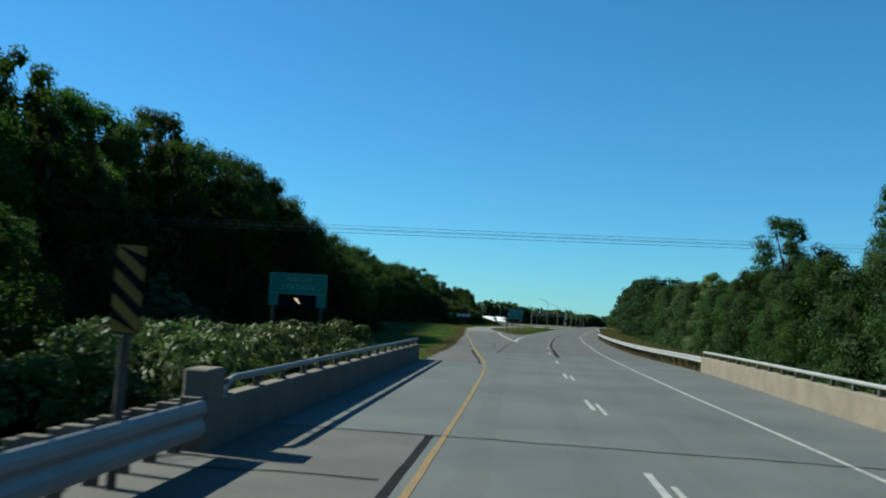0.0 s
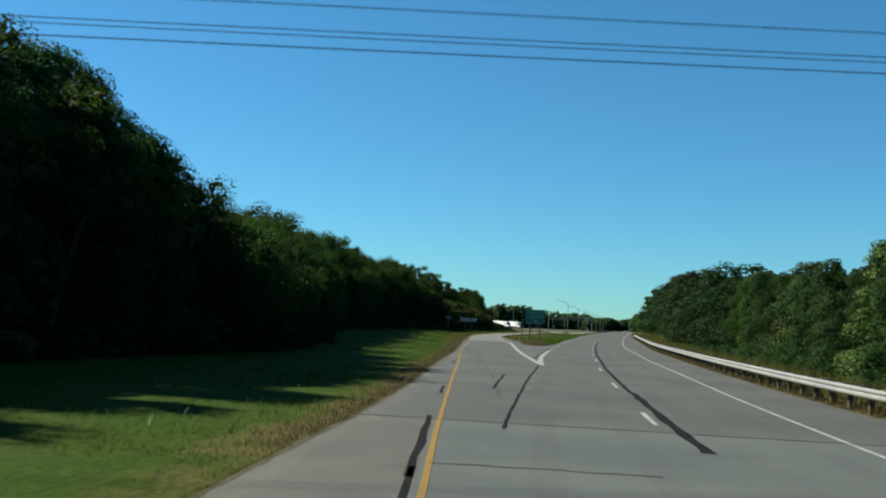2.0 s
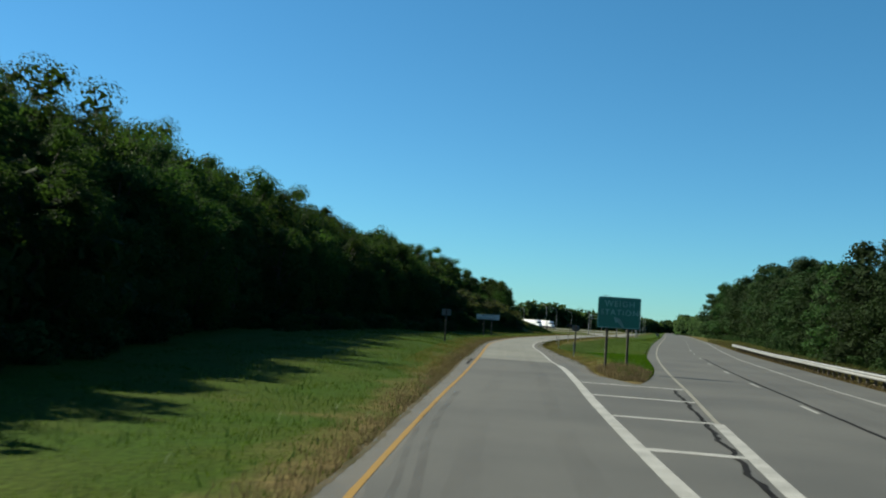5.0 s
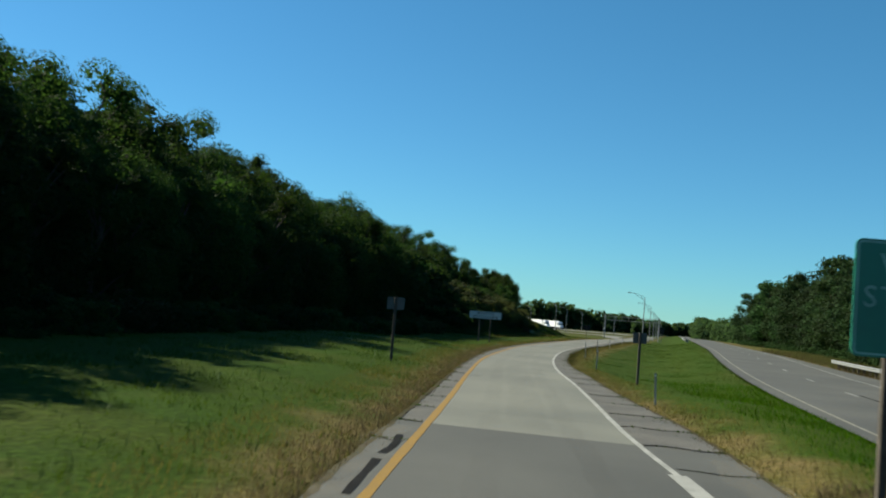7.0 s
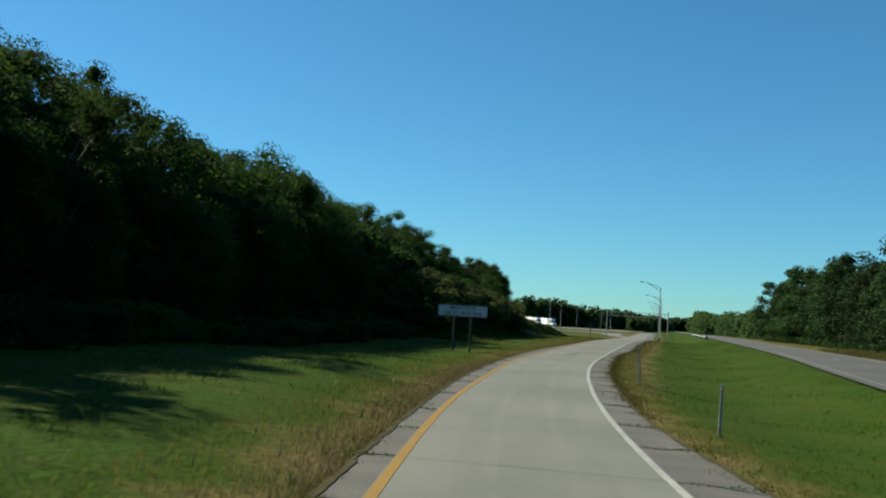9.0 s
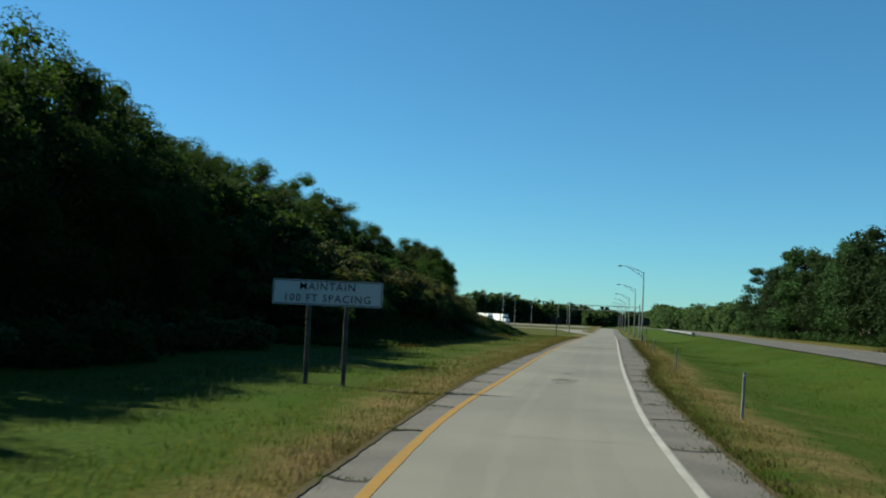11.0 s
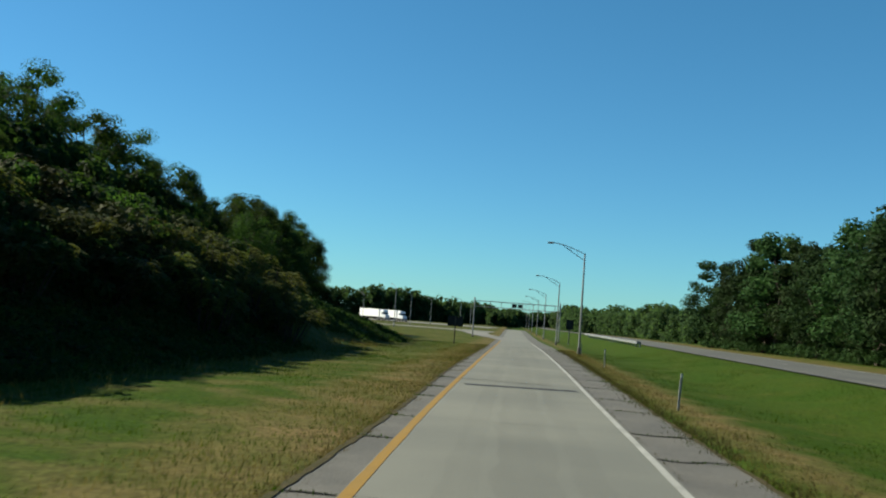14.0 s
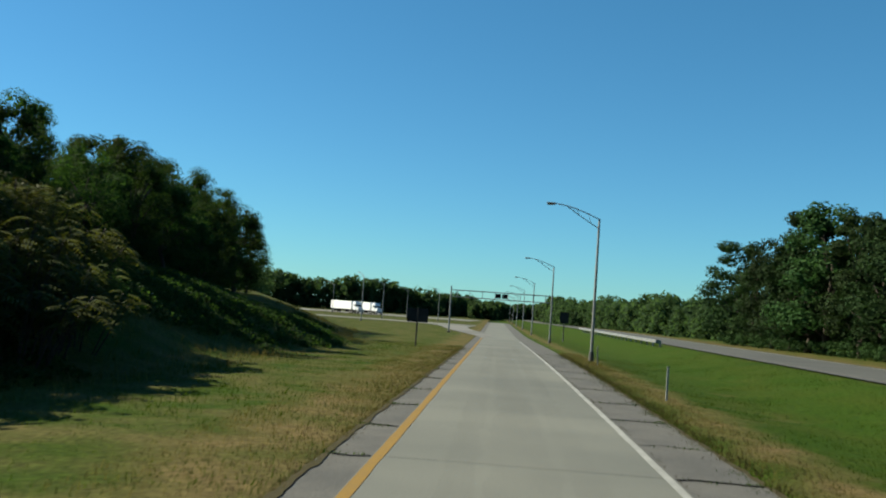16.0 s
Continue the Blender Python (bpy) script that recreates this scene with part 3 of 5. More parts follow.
# tar and joints
ribbon("trim_tar_seam", off(yellow_x, -0.27), 0.15, 4, 18.4, M_TAR, wob=0.015, ragged=0.6, seed=11, label="black tar seam beside the yellow line")
ribbon("trim_tar_seam", off(yellow_x, -0.24), 0.10, 47.5, 58, M_TAR, wob=0.02, ragged=0.6, seed=12, label="black tar seam beside the yellow line")
ribbon("trim_tar_seam", off(yellow_x, -0.26), 0.14, 57, 66, M_TAR, wob=0.06, ragged=0.6, seed=13, label="black tar seam beside the yellow line")
ribbon("trim_tar_seam", off(yellow_x, -0.28), 0.09, 95.0, 97.2, M_TAR, wob=0.06, ragged=0.5, seed=14, label="black tar patch beside the yellow line")
ribbon("trim_tar_seam", off(yellow_x, -0.24), 0.15, 150.3, 153.4, M_TAR, wob=0.08, ragged=0.5, seed=15, label="black tar patch beside the yellow line")
ribbon("trim_tar_seam", off(lane_x, 0.30), 0.24, 62, 78, M_TAR, wob=0.04, ragged=0.6, seed=16, z=main_z, label="broad black tar seam along the lane dashes")
ribbon("trim_tar_seam", off(lane_x, 0.24), 0.15, 78, 190, M_TAR, wob=0.03, ragged=0.6, seed=17, z=main_z, label="black tar seam along the lane dashes")
gore_back = curve(60, -6.55, 70, -7.42, 76, -7.9, 85, -8.56, 92, -9.0, 97.5, -9.35)
ribbon("trim_tar_seam", gore_back, 0.085, 64, 97.3, M_TAR, wob=0.055, ragged=0.7, seed=18, step=0.5, label="crooked black tar seam that runs into the gore")
gore_mid = curve(97, -9.3, 112, -10.9, 120, -11.35, 130, -11.8, 142, -12.4)
ribbon("trim_tar_seam", gore_mid, 0.12, 108, 141, M_TAR, wob=0.18, ragged=0.7, seed=19, step=0.5, label="crooked black tar seam inside the gore")
for k, (ya, a, b, w) in enumerate(((18.45, off(wall_x, 0.1), main_r, 0.07), (13.2, off(wall_x, 0.4), off(yellow_x, -0.5), 0.07), (34.2, off(yellow_x, 0.3), off(lane_x, 1), 0.03), (48.0, off(yellow_x, -2.0), main_r, 0.06), (55.0, yellow_x, off(lane_x, 0), 0.04), (65.2, verge_l, main_r, 0.06), (58.5, off(yellow_x, 0), off(lane_x, -1.0), 0.05), (71.0, off(yellow_x, 0.3), off(right_x, 1), 0.03), (78.0, off(yellow_x, 0), off(right_x, 1), 0.03), (88.0, off(yellow_x, 0.2), off(lane_x, 0), 0.03), (96.5, off(yellow_x, -1.5), off(yellow_x, -0.4), 0.05), (105.0, off(yellow_x, 0.2), off(white_x, 0), 0.03))):
    cross_line("trim_joint", [(float(a(ya)), ya), (float(b(ya)) * 0.5 + float(a(ya)) * 0.5, ya + 0.1), (float(b(ya)), ya + 0.2)], w, M_TAR, 0.008, "dark sealed joint across the pavement", seed=k, wob=0.12, n=30)
rng = random.Random(5)
CRACKS = []
y = 146.0
k = 0
while y < 345:
    if y > 152:
        cross_line("trim_crack", [(float(verge_l(y)) + 0.05, y + rng.uniform(-0.3, 0.3)), (float(yellow_x(y)) - 0.12, y)], rng.uniform(0.04, 0.13), M_TAR, 0.0, "dark crack across the ramp's shoulder", seed=k, wob=0.4)
        CRACKS.append((float(verge_l(y)), float(yellow_x(y)) - 0.12, y))
        cross_line("trim_crack", [(float(white_x(y)) + 0.12, y), (float(verge_r(y)) - 0.05, y + rng.uniform(-0.3, 0.3))], rng.uniform(0.04, 0.13), M_TAR, 0.0, "dark crack across the ramp's shoulder", seed=k + 50, wob=0.4)
        CRACKS.append((float(verge_r(y)), float(white_x(y)) + 0.12, y))
    if k % 2 == 0 and y > 160:
        cross_line("trim_joint", [(float(yellow_x(y)), y), (float(white_x(y)), y)], 0.013, M_PATCH, 0.006, "fine dark joint across the concrete lane", seed=k + 90, wob=0.05)
    y += rng.uniform(3.2, 5.8)
    k += 1
cross_line("trim_patch", [(-31.5, 281.5), (-27.7, 282.1)], 0.60, M_PATCH, 0.007, "dark sealed sensor strip across the concrete lane", seed=3)
cross_line("trim_joint", [(-32.9, 284.6), (-28.6, 284.2)], 0.09, M_TAR, 0.007, "dark sealed joint across the ramp", seed=8, wob=0.1)


ribbon("trim_tar_seam", curve(76, -8.88, 79, -9.15, 86, -9.78), 0.085, 76.4, 86, M_TAR, wob=0.06, ragged=0.6, seed=31, step=0.5, label="short crooked black tar seam in the exit lane")
ribbon("trim_tar_seam", off(yellow_x, -0.22), 0.09, 73.0, 76.4, M_TAR, wob=0.05, ragged=0.5, seed=32, step=0.4, label="short black tar patch beside the yellow line")
ribbon("trim_tar_seam", off(yellow_x, -0.30), 0.15, 154.0, 156.6, M_TAR, wob=0.10, ragged=0.6, seed=33, step=0.4, label="short black tar patch beside the yellow line")
for k, (px, py, pw) in enumerate(((-7.80, 77.5, 0.15), (-8.13, 81.8, 0.12), (-8.48, 86.2, 0.10), (-8.81, 90.6, 0.10))):
    cross_line("trim_yellow_dot", [(px - pw / 2, py), (px + pw / 2, py)], 0.5, M_YELLOW_OLD, 0.009, "small worn yellow paint blot on the exit lane", seed=k, n=5)

# oil, rubber and dust
ramp_mid = lambda y: (yellow_x(y) + white_x(y)) / 2
ribbon("trim_oil_stain", ramp_mid, 1.0, 160, 360, M_OIL, lift=0.004, wob=0.15, ragged=0.3, seed=21, label="dark oil film along the middle of the ramp lane")
ribbon("trim_skid_mark", off(ramp_mid, -0.95), 0.5, 100, 360, M_OIL, lift=0.0035, wob=0.1, ragged=0.3, seed=22, label="faint dark wheel track on the ramp")
ribbon("trim_skid_mark", off(ramp_mid, 0.95), 0.5, 105, 360, M_OIL, lift=0.0035, wob=0.1, ragged=0.3, seed=23, label="faint dark wheel track on the ramp")
skid = curve(72, -8.1, 78.5, -9.1, 85, -10.2, 95, -12.1, 108, -14.67, 124, -17.9, 134, -19.4)
ribbon("trim_skid_mark", skid, 0.17, 72, 132, M_SKID, wob=0.05, seed=24, label="dark rubber skid mark bending into the exit")
ribbon("trim_skid_mark", off(skid, -0.32), 0.12, 90, 128, M_SKID, wob=0.05, seed=25, label="dark rubber skid mark bending into the exit")
for k, d in enumerate((-2.75, -0.95, 0.95, 2.65)):
    ribbon("trim_wheel_track", off(lane_x, d), 0.55, -20, 190 if d > 0 else 96, M_OIL, z=main_z, lift=0.003, wob=0.12, ragged=0.3, seed=60 + k, label="faint dark wheel track along a highway lane")
ribbon("trim_skid_mark", off(right_x, 1.3), 0.5, 52, 180, M_OIL, z=main_z, lift=0.0035, wob=0.2, ragged=0.3, seed=26, label="dark band of dirt on the highway's shoulder")
for k, (w, ya, yb) in enumerate(((0.85, 238.2, 240.2), (0.45, 237.6, 240.8), (0.3, 243.2, 244.6))):
    ribbon("trim_oil_stain", off(ramp_mid, -0.1), w, ya, yb, M_SPOT, lift=0.0045 + 0.0012 * k, ragged=0.6, seed=34 + k, step=0.3, label="dark oil spot on the ramp lane")
for k, (edge, side, ya) in enumerate(((verge_l, 0.05, 52), (verge_r, -0.05, 147))):
    ribbon("trim_soil", off(edge, side), 0.11, ya, 350, M_SOIL, lift=0.003, wob=0.06, ragged=1.0, seed=70 + k, step=0.25, label="dark soil and dead grass creeping over the shoulder's edge", category="soil")
ribbon("trim_dust", off(verge_l, 0.30), 0.6, 50, 158, M_DUST, lift=0.004, wob=0.3, ragged=0.6, seed=27, label="pale grit along the shoulder's edge")
ribbon("trim_dust", off(verge_r, -0.35), 0.8, 145, 158, M_DUST, lift=0.004, wob=0.2, ragged=0.6, seed=28, label="pale grit along the shoulder's edge")


# ---- bridge ----
def extruded(name, line, profile, y0, y1, material, parent, step=2.0, zf=None, closed=True):
    """A profile of (sideways, up) drawn along a line of the plan."""
    ys = np.unique(np.r_[y0, np.arange(math.ceil(y0 / step) * step, y1, step), y1])
    p = np.array(profile, float)
    n = len(p)
    z0 = (zf or ramp_z)(ys)
    V = np.stack([line(ys)[:, None] + p[:, 0], np.repeat(ys[:, None], n, 1), z0[:, None] + p[:, 1]], -1).reshape(-1, 3)
    F = []
    for r in range(len(ys) - 1):
        for c in range(n if closed else n - 1):
            d = (c + 1) % n
            F.append((r * n + c, r * n + d, (r + 1) * n + d, (r + 1) * n + c))
    me = bpy.data.meshes.new(name)
    faces = list(F)
    if closed:
        faces += [tuple(range(n))[::-1], tuple(range((len(ys) - 1) * n, len(ys) * n))]
    me.from_pydata(V.tolist(), [], faces)
    me.materials.append(material)
    ob = new(name, me)
    ob.parent = parent
    return ob


WBEAM = [(0.0, 0.31), (0.035, 0.30), (0.075, 0.255), (0.075, 0.21), (0.02, 0.165), (0.02, 0.145), (0.075, 0.10), (0.075, 0.055), (0.035, 0.01), (0.0, 0.0), (-0.006, 0.0), (0.028, 0.013), (0.068, 0.057), (0.068, 0.098), (0.013, 0.143), (0.013, 0.167), (0.068, 0.212), (0.068, 0.253), (0.028, 0.297), (-0.006, 0.31)]
OVAL = [(0.055 * math.cos(a), 0.062 * math.sin(a)) for a in np.linspace(0, 2 * math.pi, 12, endpoint=False)]


def parapet(side, line, y0, y1, label, top=0.80):
    e = thing("bridge_parapet", 0, 0, 0)
    s = side
    wall = [(0, -0.3), (0, top - 0.04), (-0.03 * s, top), (-0.30 * s, top), (-0.33 * s, top - 0.04), (-0.33 * s, -0.6)]
    wall = wall if s < 0 else wall[::-1]
    extruded("wall", line, wall, y0, y1, M_CONC, e)
    rail = extruded("rail", off(line, -0.12 * s), [(x, z + top + 0.25) for x, z in OVAL], y0 + (1.1 if s > 0 else 0.2), y1 - 0.1, M_RAIL, e, step=1.0)
    rail["label"] = "weathered grey metal rail"
    if s > 0:
        bm = bmesh.new()
        bend = [(float(line(y0 + 1.12 - 0.16 * k)) - 0.12, y0 + 1.12 - 0.16 * k, top + 0.25 - 0.28 * (k / 5) ** 2.2) for k in range(6)]
        pipe(bm, bend, [0.058] * 6, 10)
        part("rail_end", bm, M_RAIL, e, "rail end bent down to the wall")
    y = y0 + 0.6
    me = None
    while y < y1:
        if me is None:
            bm = bmesh.new()
            box(bm, (0, 0, 0.13), (0.10, 0.15, 0.26), bevel=0.012)
            box(bm, (0, 0, 0.01), (0.2, 0.26, 0.02))
            ob = part("post", bm, M_POST, e)
            me = ob.data
        else:
            ob = new("post", me)
            ob.parent = e
        ob.location = (float(line(y)) - 0.14 * s, y, top)
        y += 2.05
    return tagged(e, label, "bridge parapet")


parapet(1, wall_x, 15.25, 48.85, "shaded concrete bridge parapet topped with a weathered metal rail", 0.75)
parapet(-1, main_r, -60, 53.6, "sunlit tan concrete bridge parapet topped with a metal rail")
bm = bmesh.new()
xp = float(wall_x(14.4))
box(bm, (xp - 0.20, 14.8, 0.44), (0.42, 0.8, 1.60), rz=6.5, bevel=0.03)
pillar = tagged(part("end_pillar", bm, M_CONC), "squat concrete end pillar of the bridge parapet", "pillar")

def guard_rail(line, y0, y1, side, zf, top, spacing, label, wood=True, deep=1.0):
    """A W-beam on posts; side +1: traffic passes at larger x."""
    e = thing("guard_rail", 0, 0, 0)
    prof = [(x * side, (z - 0.31) * deep + top) for x, z in WBEAM]
    b = extruded("beam", line, prof if side > 0 else prof[::-1], y0, y1, M_RAIL, e, zf=zf)
    b["label"] = "weathered galvanised steel beam"
    y = y0 + 0.15
    m1 = m2 = None
    while y < y1:
        px, pz = float(line(y)), float(zf(y))
        if m1 is None:
            bm = bmesh.new()
            box(bm, (0, 0, (top - 0.02) / 2 - 0.35), (0.16, 0.13, top + 0.68), bevel=0.008)
            p = part("post", bm, M_TIMBER if wood else M_GALV, e)
            bm = bmesh.new()
            box(bm, (0, 0, 0), (0.32, 0.14, 0.36), bevel=0.008)
            q = part("block", bm, M_TIMBER if wood else M_GALV, e)
            m1, m2 = p.data, q.data
        else:
            p, q = new("post", m1), new("block", m2)
            p.parent = q.parent = e
        p.location, q.location = (px - side * 0.40, y, pz), (px - side * 0.165, y, pz + top - 0.15)
        y += spacing
    return tagged(e, label, "guard rail")


guard_rail(off(wall_x, 0.04), -24, 14.2, 1, ramp_z, 0.81, 0.95, "weathered steel guard rail on closely set timber posts before the bridge", deep=1.8)
guard_rail(off(main_r, 0.12), 53.7, 232, -1, main_z, 0.78, 1.905, "long galvanised steel guard rail along the highway", wood=True)


# ---- signs ----
def plate(w, h, t=0.02, r=0.08):
    """A sheet with rounded corners, upright, its face towards -y."""
    bm = bmesh.new()
    vs = []
    for cx, cz, a0 in ((w / 2 - r, h / 2 - r, 0), (-w / 2 + r, h / 2 - r, 90), (-w / 2 + r, -h / 2 + r, 180), (w / 2 - r, -h / 2 + r, 270)):
        for k in range(5):
            a = radians(a0 + 22.5 * k)
            vs.append(bm.verts.new((cx + r * math.cos(a), 0, cz + r * math.sin(a))))
    f = bm.faces.new(vs)
    r_ = bmesh.ops.extrude_face_region(bm, geom=[f])
    bmesh.ops.translate(bm, vec=(0, t, 0), verts=[v for v in r_["geom"] if isinstance(v, bmesh.types.BMVert)])
    bmesh.ops.recalc_face_normals(bm, faces=bm.faces)
    return bm


def border(w, h, inset, width, r):
    """A thin rounded line just proud of a plate."""
    bm = bmesh.new()
    loops = []
    for k in (0, 1):
        W, H, R = w - 2 * (inset + k * width), h - 2 * (inset + k * width), max(r - inset - k * width, 0.01)
        vs = []
        for cx, cz, a0 in ((W / 2 - R, H / 2 - R, 0), (-W / 2 + R, H / 2 - R, 90), (-W / 2 + R, -H / 2 + R, 180), (W / 2 - R, -H / 2 + R, 270)):
            for q in range(5):
                a = radians(a0 + 22.5 * q)
                vs.append(bm.verts.new((cx + R * math.cos(a), -0.003, cz + R * math.sin(a))))
        loops.append(vs)
    n = len(loops[0])
    for i in range(n):
        bm.faces.new((loops[0][i], loops[0][(i + 1) % n], loops[1][(i + 1) % n], loops[1][i]))
    return bm


def moved(ob, x, y, z, rx=0, ry=0, rz=0):
    ob.matrix_basis = pose(x, y, z, rx, ry, rz)
    return ob


def arrow(size):
    """A thick arrow that points up and to the left, on the face of a sign."""
    bm = bmesh.new()
    s = size
    pts = [(-0.5, 0.5), (0.08, 0.36), (-0.05, 0.20), (0.5, -0.38), (0.36, -0.52), (-0.19, 0.06), (-0.34, -0.08)]
    top = [bm.verts.new((px * s, -0.004, pz * s)) for px, pz in pts]
    bm.faces.new(top)
    bmesh.ops.triangulate(bm, faces=bm.faces)
    bmesh.ops.recalc_face_normals(bm, faces=bm.faces)
    return bm


def posts(parent, xs, top, bottom, size, material, name="post", y=0.09):
    for px in xs:
        bm = bmesh.new()
        box(bm, (px, y, (top + bottom) / 2), (size, size * 0.9, top - bottom), bevel=0.01)
        part(name, bm, material, parent)


def sign_far():
    """The shaded advance sign with a dark display below the words."""
    e = thing("road_sign", -17.03, 52.85, 0.0, 7)
    w, h = 3.27, 1.86
    moved(part("panel", plate(w, 1.18, 0.03, 0.1), M_GREEN, e, "green sign panel"), 0, 0, 3.57)
    for sx in (-1, 1):
        moved(part("side_tab", plate(0.55, 0.70, 0.03, 0.06), M_GREEN, e, "green tab of the panel"), sx * (w / 2 - 0.275), 0, 2.66)
    bm = bmesh.new()
    box(bm, (0, 0.10, 2.55), (2.1, 0.24, 0.82), bevel=0.02)
    part("display_box", bm, M_BLACK, e, "black display housing")
    moved(part("display_arrow", arrow(0.36), M_AMBER, e, "amber arrow lit on the display"), 0, -0.03, 2.62)
    moved(part("edge_line", border(w, 1.18, 0.02, 0.03, 0.1), M_LETTERS, e), 0, 0, 3.57)
    words("WEIGH", 0.40, M_LETTERS, e, pose(0, -0.004, 3.82, 90, 0, 0))
    words("STATION", 0.40, M_LETTERS, e, pose(0, -0.004, 3.36, 90, 0, 0))
    posts(e, (-1.35, 1.35), 3.9, -4.0, 0.16, M_WOOD)
    return tagged(e, "green road sign with a dark display and amber arrow", "road sign")


def sign_gore():
    e = thing("road_sign", -15.15, 152.65, 0.0, 12)
    w, h = 2.2, 1.6
    zc = 3.06
    moved(part("panel", plate(w, h, 0.03, 0.1), M_GREEN, e), 0, 0, zc)
    moved(part("edge_line", border(w, h, 0.025, 0.03, 0.1), M_LETTERS, e), 0, 0, zc)
    words("WEIGH", 0.43, M_LETTERS, e, pose(0.02, -0.004, zc + 0.44, 90, 0, 0))
    words("STATION", 0.42, M_LETTERS, e, pose(0.02, -0.004, zc + 0.0, 90, 0, 0))
    moved(part("arrow", arrow(0.55), M_LETTERS, e, "pale arrow pointing up and left"), 0.02, 0, zc - 0.50)
    posts(e, (-0.57, 0.52), zc + 0.7, -0.4, 0.12, M_WOOD)
    return tagged(e, "green exit sign with pale words on two timber posts", "road sign")


def sign_spacing():
    e = thing("road_sign", -36.15, 231.85, -0.15, 4)
    w, h = 3.16, 0.71
    zc = 2.70
    moved(part("panel", plate(w, h, 0.03, 0.05), M_SIGNW, e), 0, 0, zc)
    moved(part("edge_line", border(w, h, 0.02, 0.022, 0.05), M_BLACK, e), 0, 0, zc)
    words("MAINTAIN", 0.30, M_BLACK, e, pose(0.0, -0.004, zc + 0.165, 90, 0, 0))
    words("100 FT SPACING", 0.30, M_BLACK, e, pose(0.0, -0.004, zc - 0.165, 90, 0, 0))
    posts(e, (-0.52, 0.56), zc + 0.3, -0.4, 0.12, M_WOOD)
    return tagged(e, "white road sign with black words on timber posts", "road sign")


def sign_backs():
    for x, y, z, rz, w, h, zc in ((-29.9, 177.9, 0.42, 188, 0.74, 0.52, 2.23), (-19.83, 181.2, 0.05, 188, 0.6, 0.45, 1.95), (-35.3, 341.4, -0.5, 185, 1.45, 0.95, 2.35)):
        e = thing("road_sign", x, y, z, rz)
        moved(part("panel", plate(w, h, 0.015, 0.05), M_BACK if y < 200 else M_DARKBACK, e), 0, 0, zc)
        posts(e, (0.0,), zc + h * 0.5 + 0.02, -0.4, 0.11, M_WOOD, y=0.075)
        tagged(e, "dark back of a traffic sign on a post", "road sign")
    e = thing("road_sign", -20.6, 405, -0.5, 185)
    moved(part("panel", plate(1.2, 1.5, 0.02, 0.05), M_DARKBACK, e), 0, 0, 2.9)
    posts(e, (0.0,), 3.4, -0.6, 0.14, M_BACK, y=-0.06)
    tagged(e, "tall dark back of a traffic sign beside the ramp", "road sign")


def marker():
    e = thing("object_marker", -5.02, 11.1, 0.0, 6)
    w, h, zc = 0.38, 1.06, 2.36
    moved(part("panel", plate(w, h, 0.012, 0.03), M_BLACK, e), 0, 0, zc)
    for k in range(-1, 4):
        bm = bmesh.new()
        z = zc - h / 2 + 0.02 + k * 0.30
        a, b = z + 0.30, z
        lo, hi = zc - h / 2 + 0.01, zc + h / 2 - 0.01
        q = [(-w / 2 + 0.01, a), (w / 2 - 0.01, b), (w / 2 - 0.01, b + 0.16), (-w / 2 + 0.01, a + 0.16)]
        vs = [bm.verts.new((px, -0.004, min(max(pz, lo), hi))) for px, pz in q]
        bm.faces.new(vs)
        bmesh.ops.recalc_face_normals(bm, faces=bm.faces)
        part("stripe", bm, M_ORANGE, e, "slanting yellow stripe")
    posts(e, (0.0,), zc + 0.4, -0.8, 0.10, M_WOOD, y=0.07)
    e.matrix_world = pose(-4.93, 11.1, 0.0, 0, 1.5, 6)
    return tagged(e, "black and yellow striped marker board at the bridge", "road sign")


sign_far()
sign_gore()
sign_spacing()
sign_backs()
marker()


# ---- delineator posts ----
def delineators():
    spots = [(-18.9, 170.1), (-22.5, 194.1), (-24.6, 212), (-25.05, 229.9), (-25.15, 251.6), (-25.0, 278.0), (-24.45, 306.4), (-24.0, 331)]
    first = None
    for k, (x, y) in enumerate(spots):
        z = -0.1 + float(ramp_z(y))
        m = pose(x, y, z, (k * 37 % 5) - 2, (k * 53 % 7) - 3, 0)
        if first is None:
            e = thing("delineator", 0, 0, 0)
            bm = bmesh.new()
            box(bm, (0, 0, 0.52), (0.066, 0.02, 1.25), bevel=0.004)
            box(bm, (-0.027, 0.018, 0.52), (0.012, 0.03, 1.25))
            box(bm, (0.027, 0.018, 0.52), (0.012, 0.03, 1.25))
            part("post", bm, M_DELIN, e)
            bm = bmesh.new()
            tube(bm, (0, -0.012, 1.06), (0, -0.022, 1.06), 0.030, seg=12)
            part("reflector", bm, M_SIGNW, e, "round pale reflector")
            e.matrix_world = m
            first = tagged(e, "slim galvanised delineator post in the roadside grass", "delineator", "delineators along the ramp")
        else:
            copy_thing(first, m)


delineators()


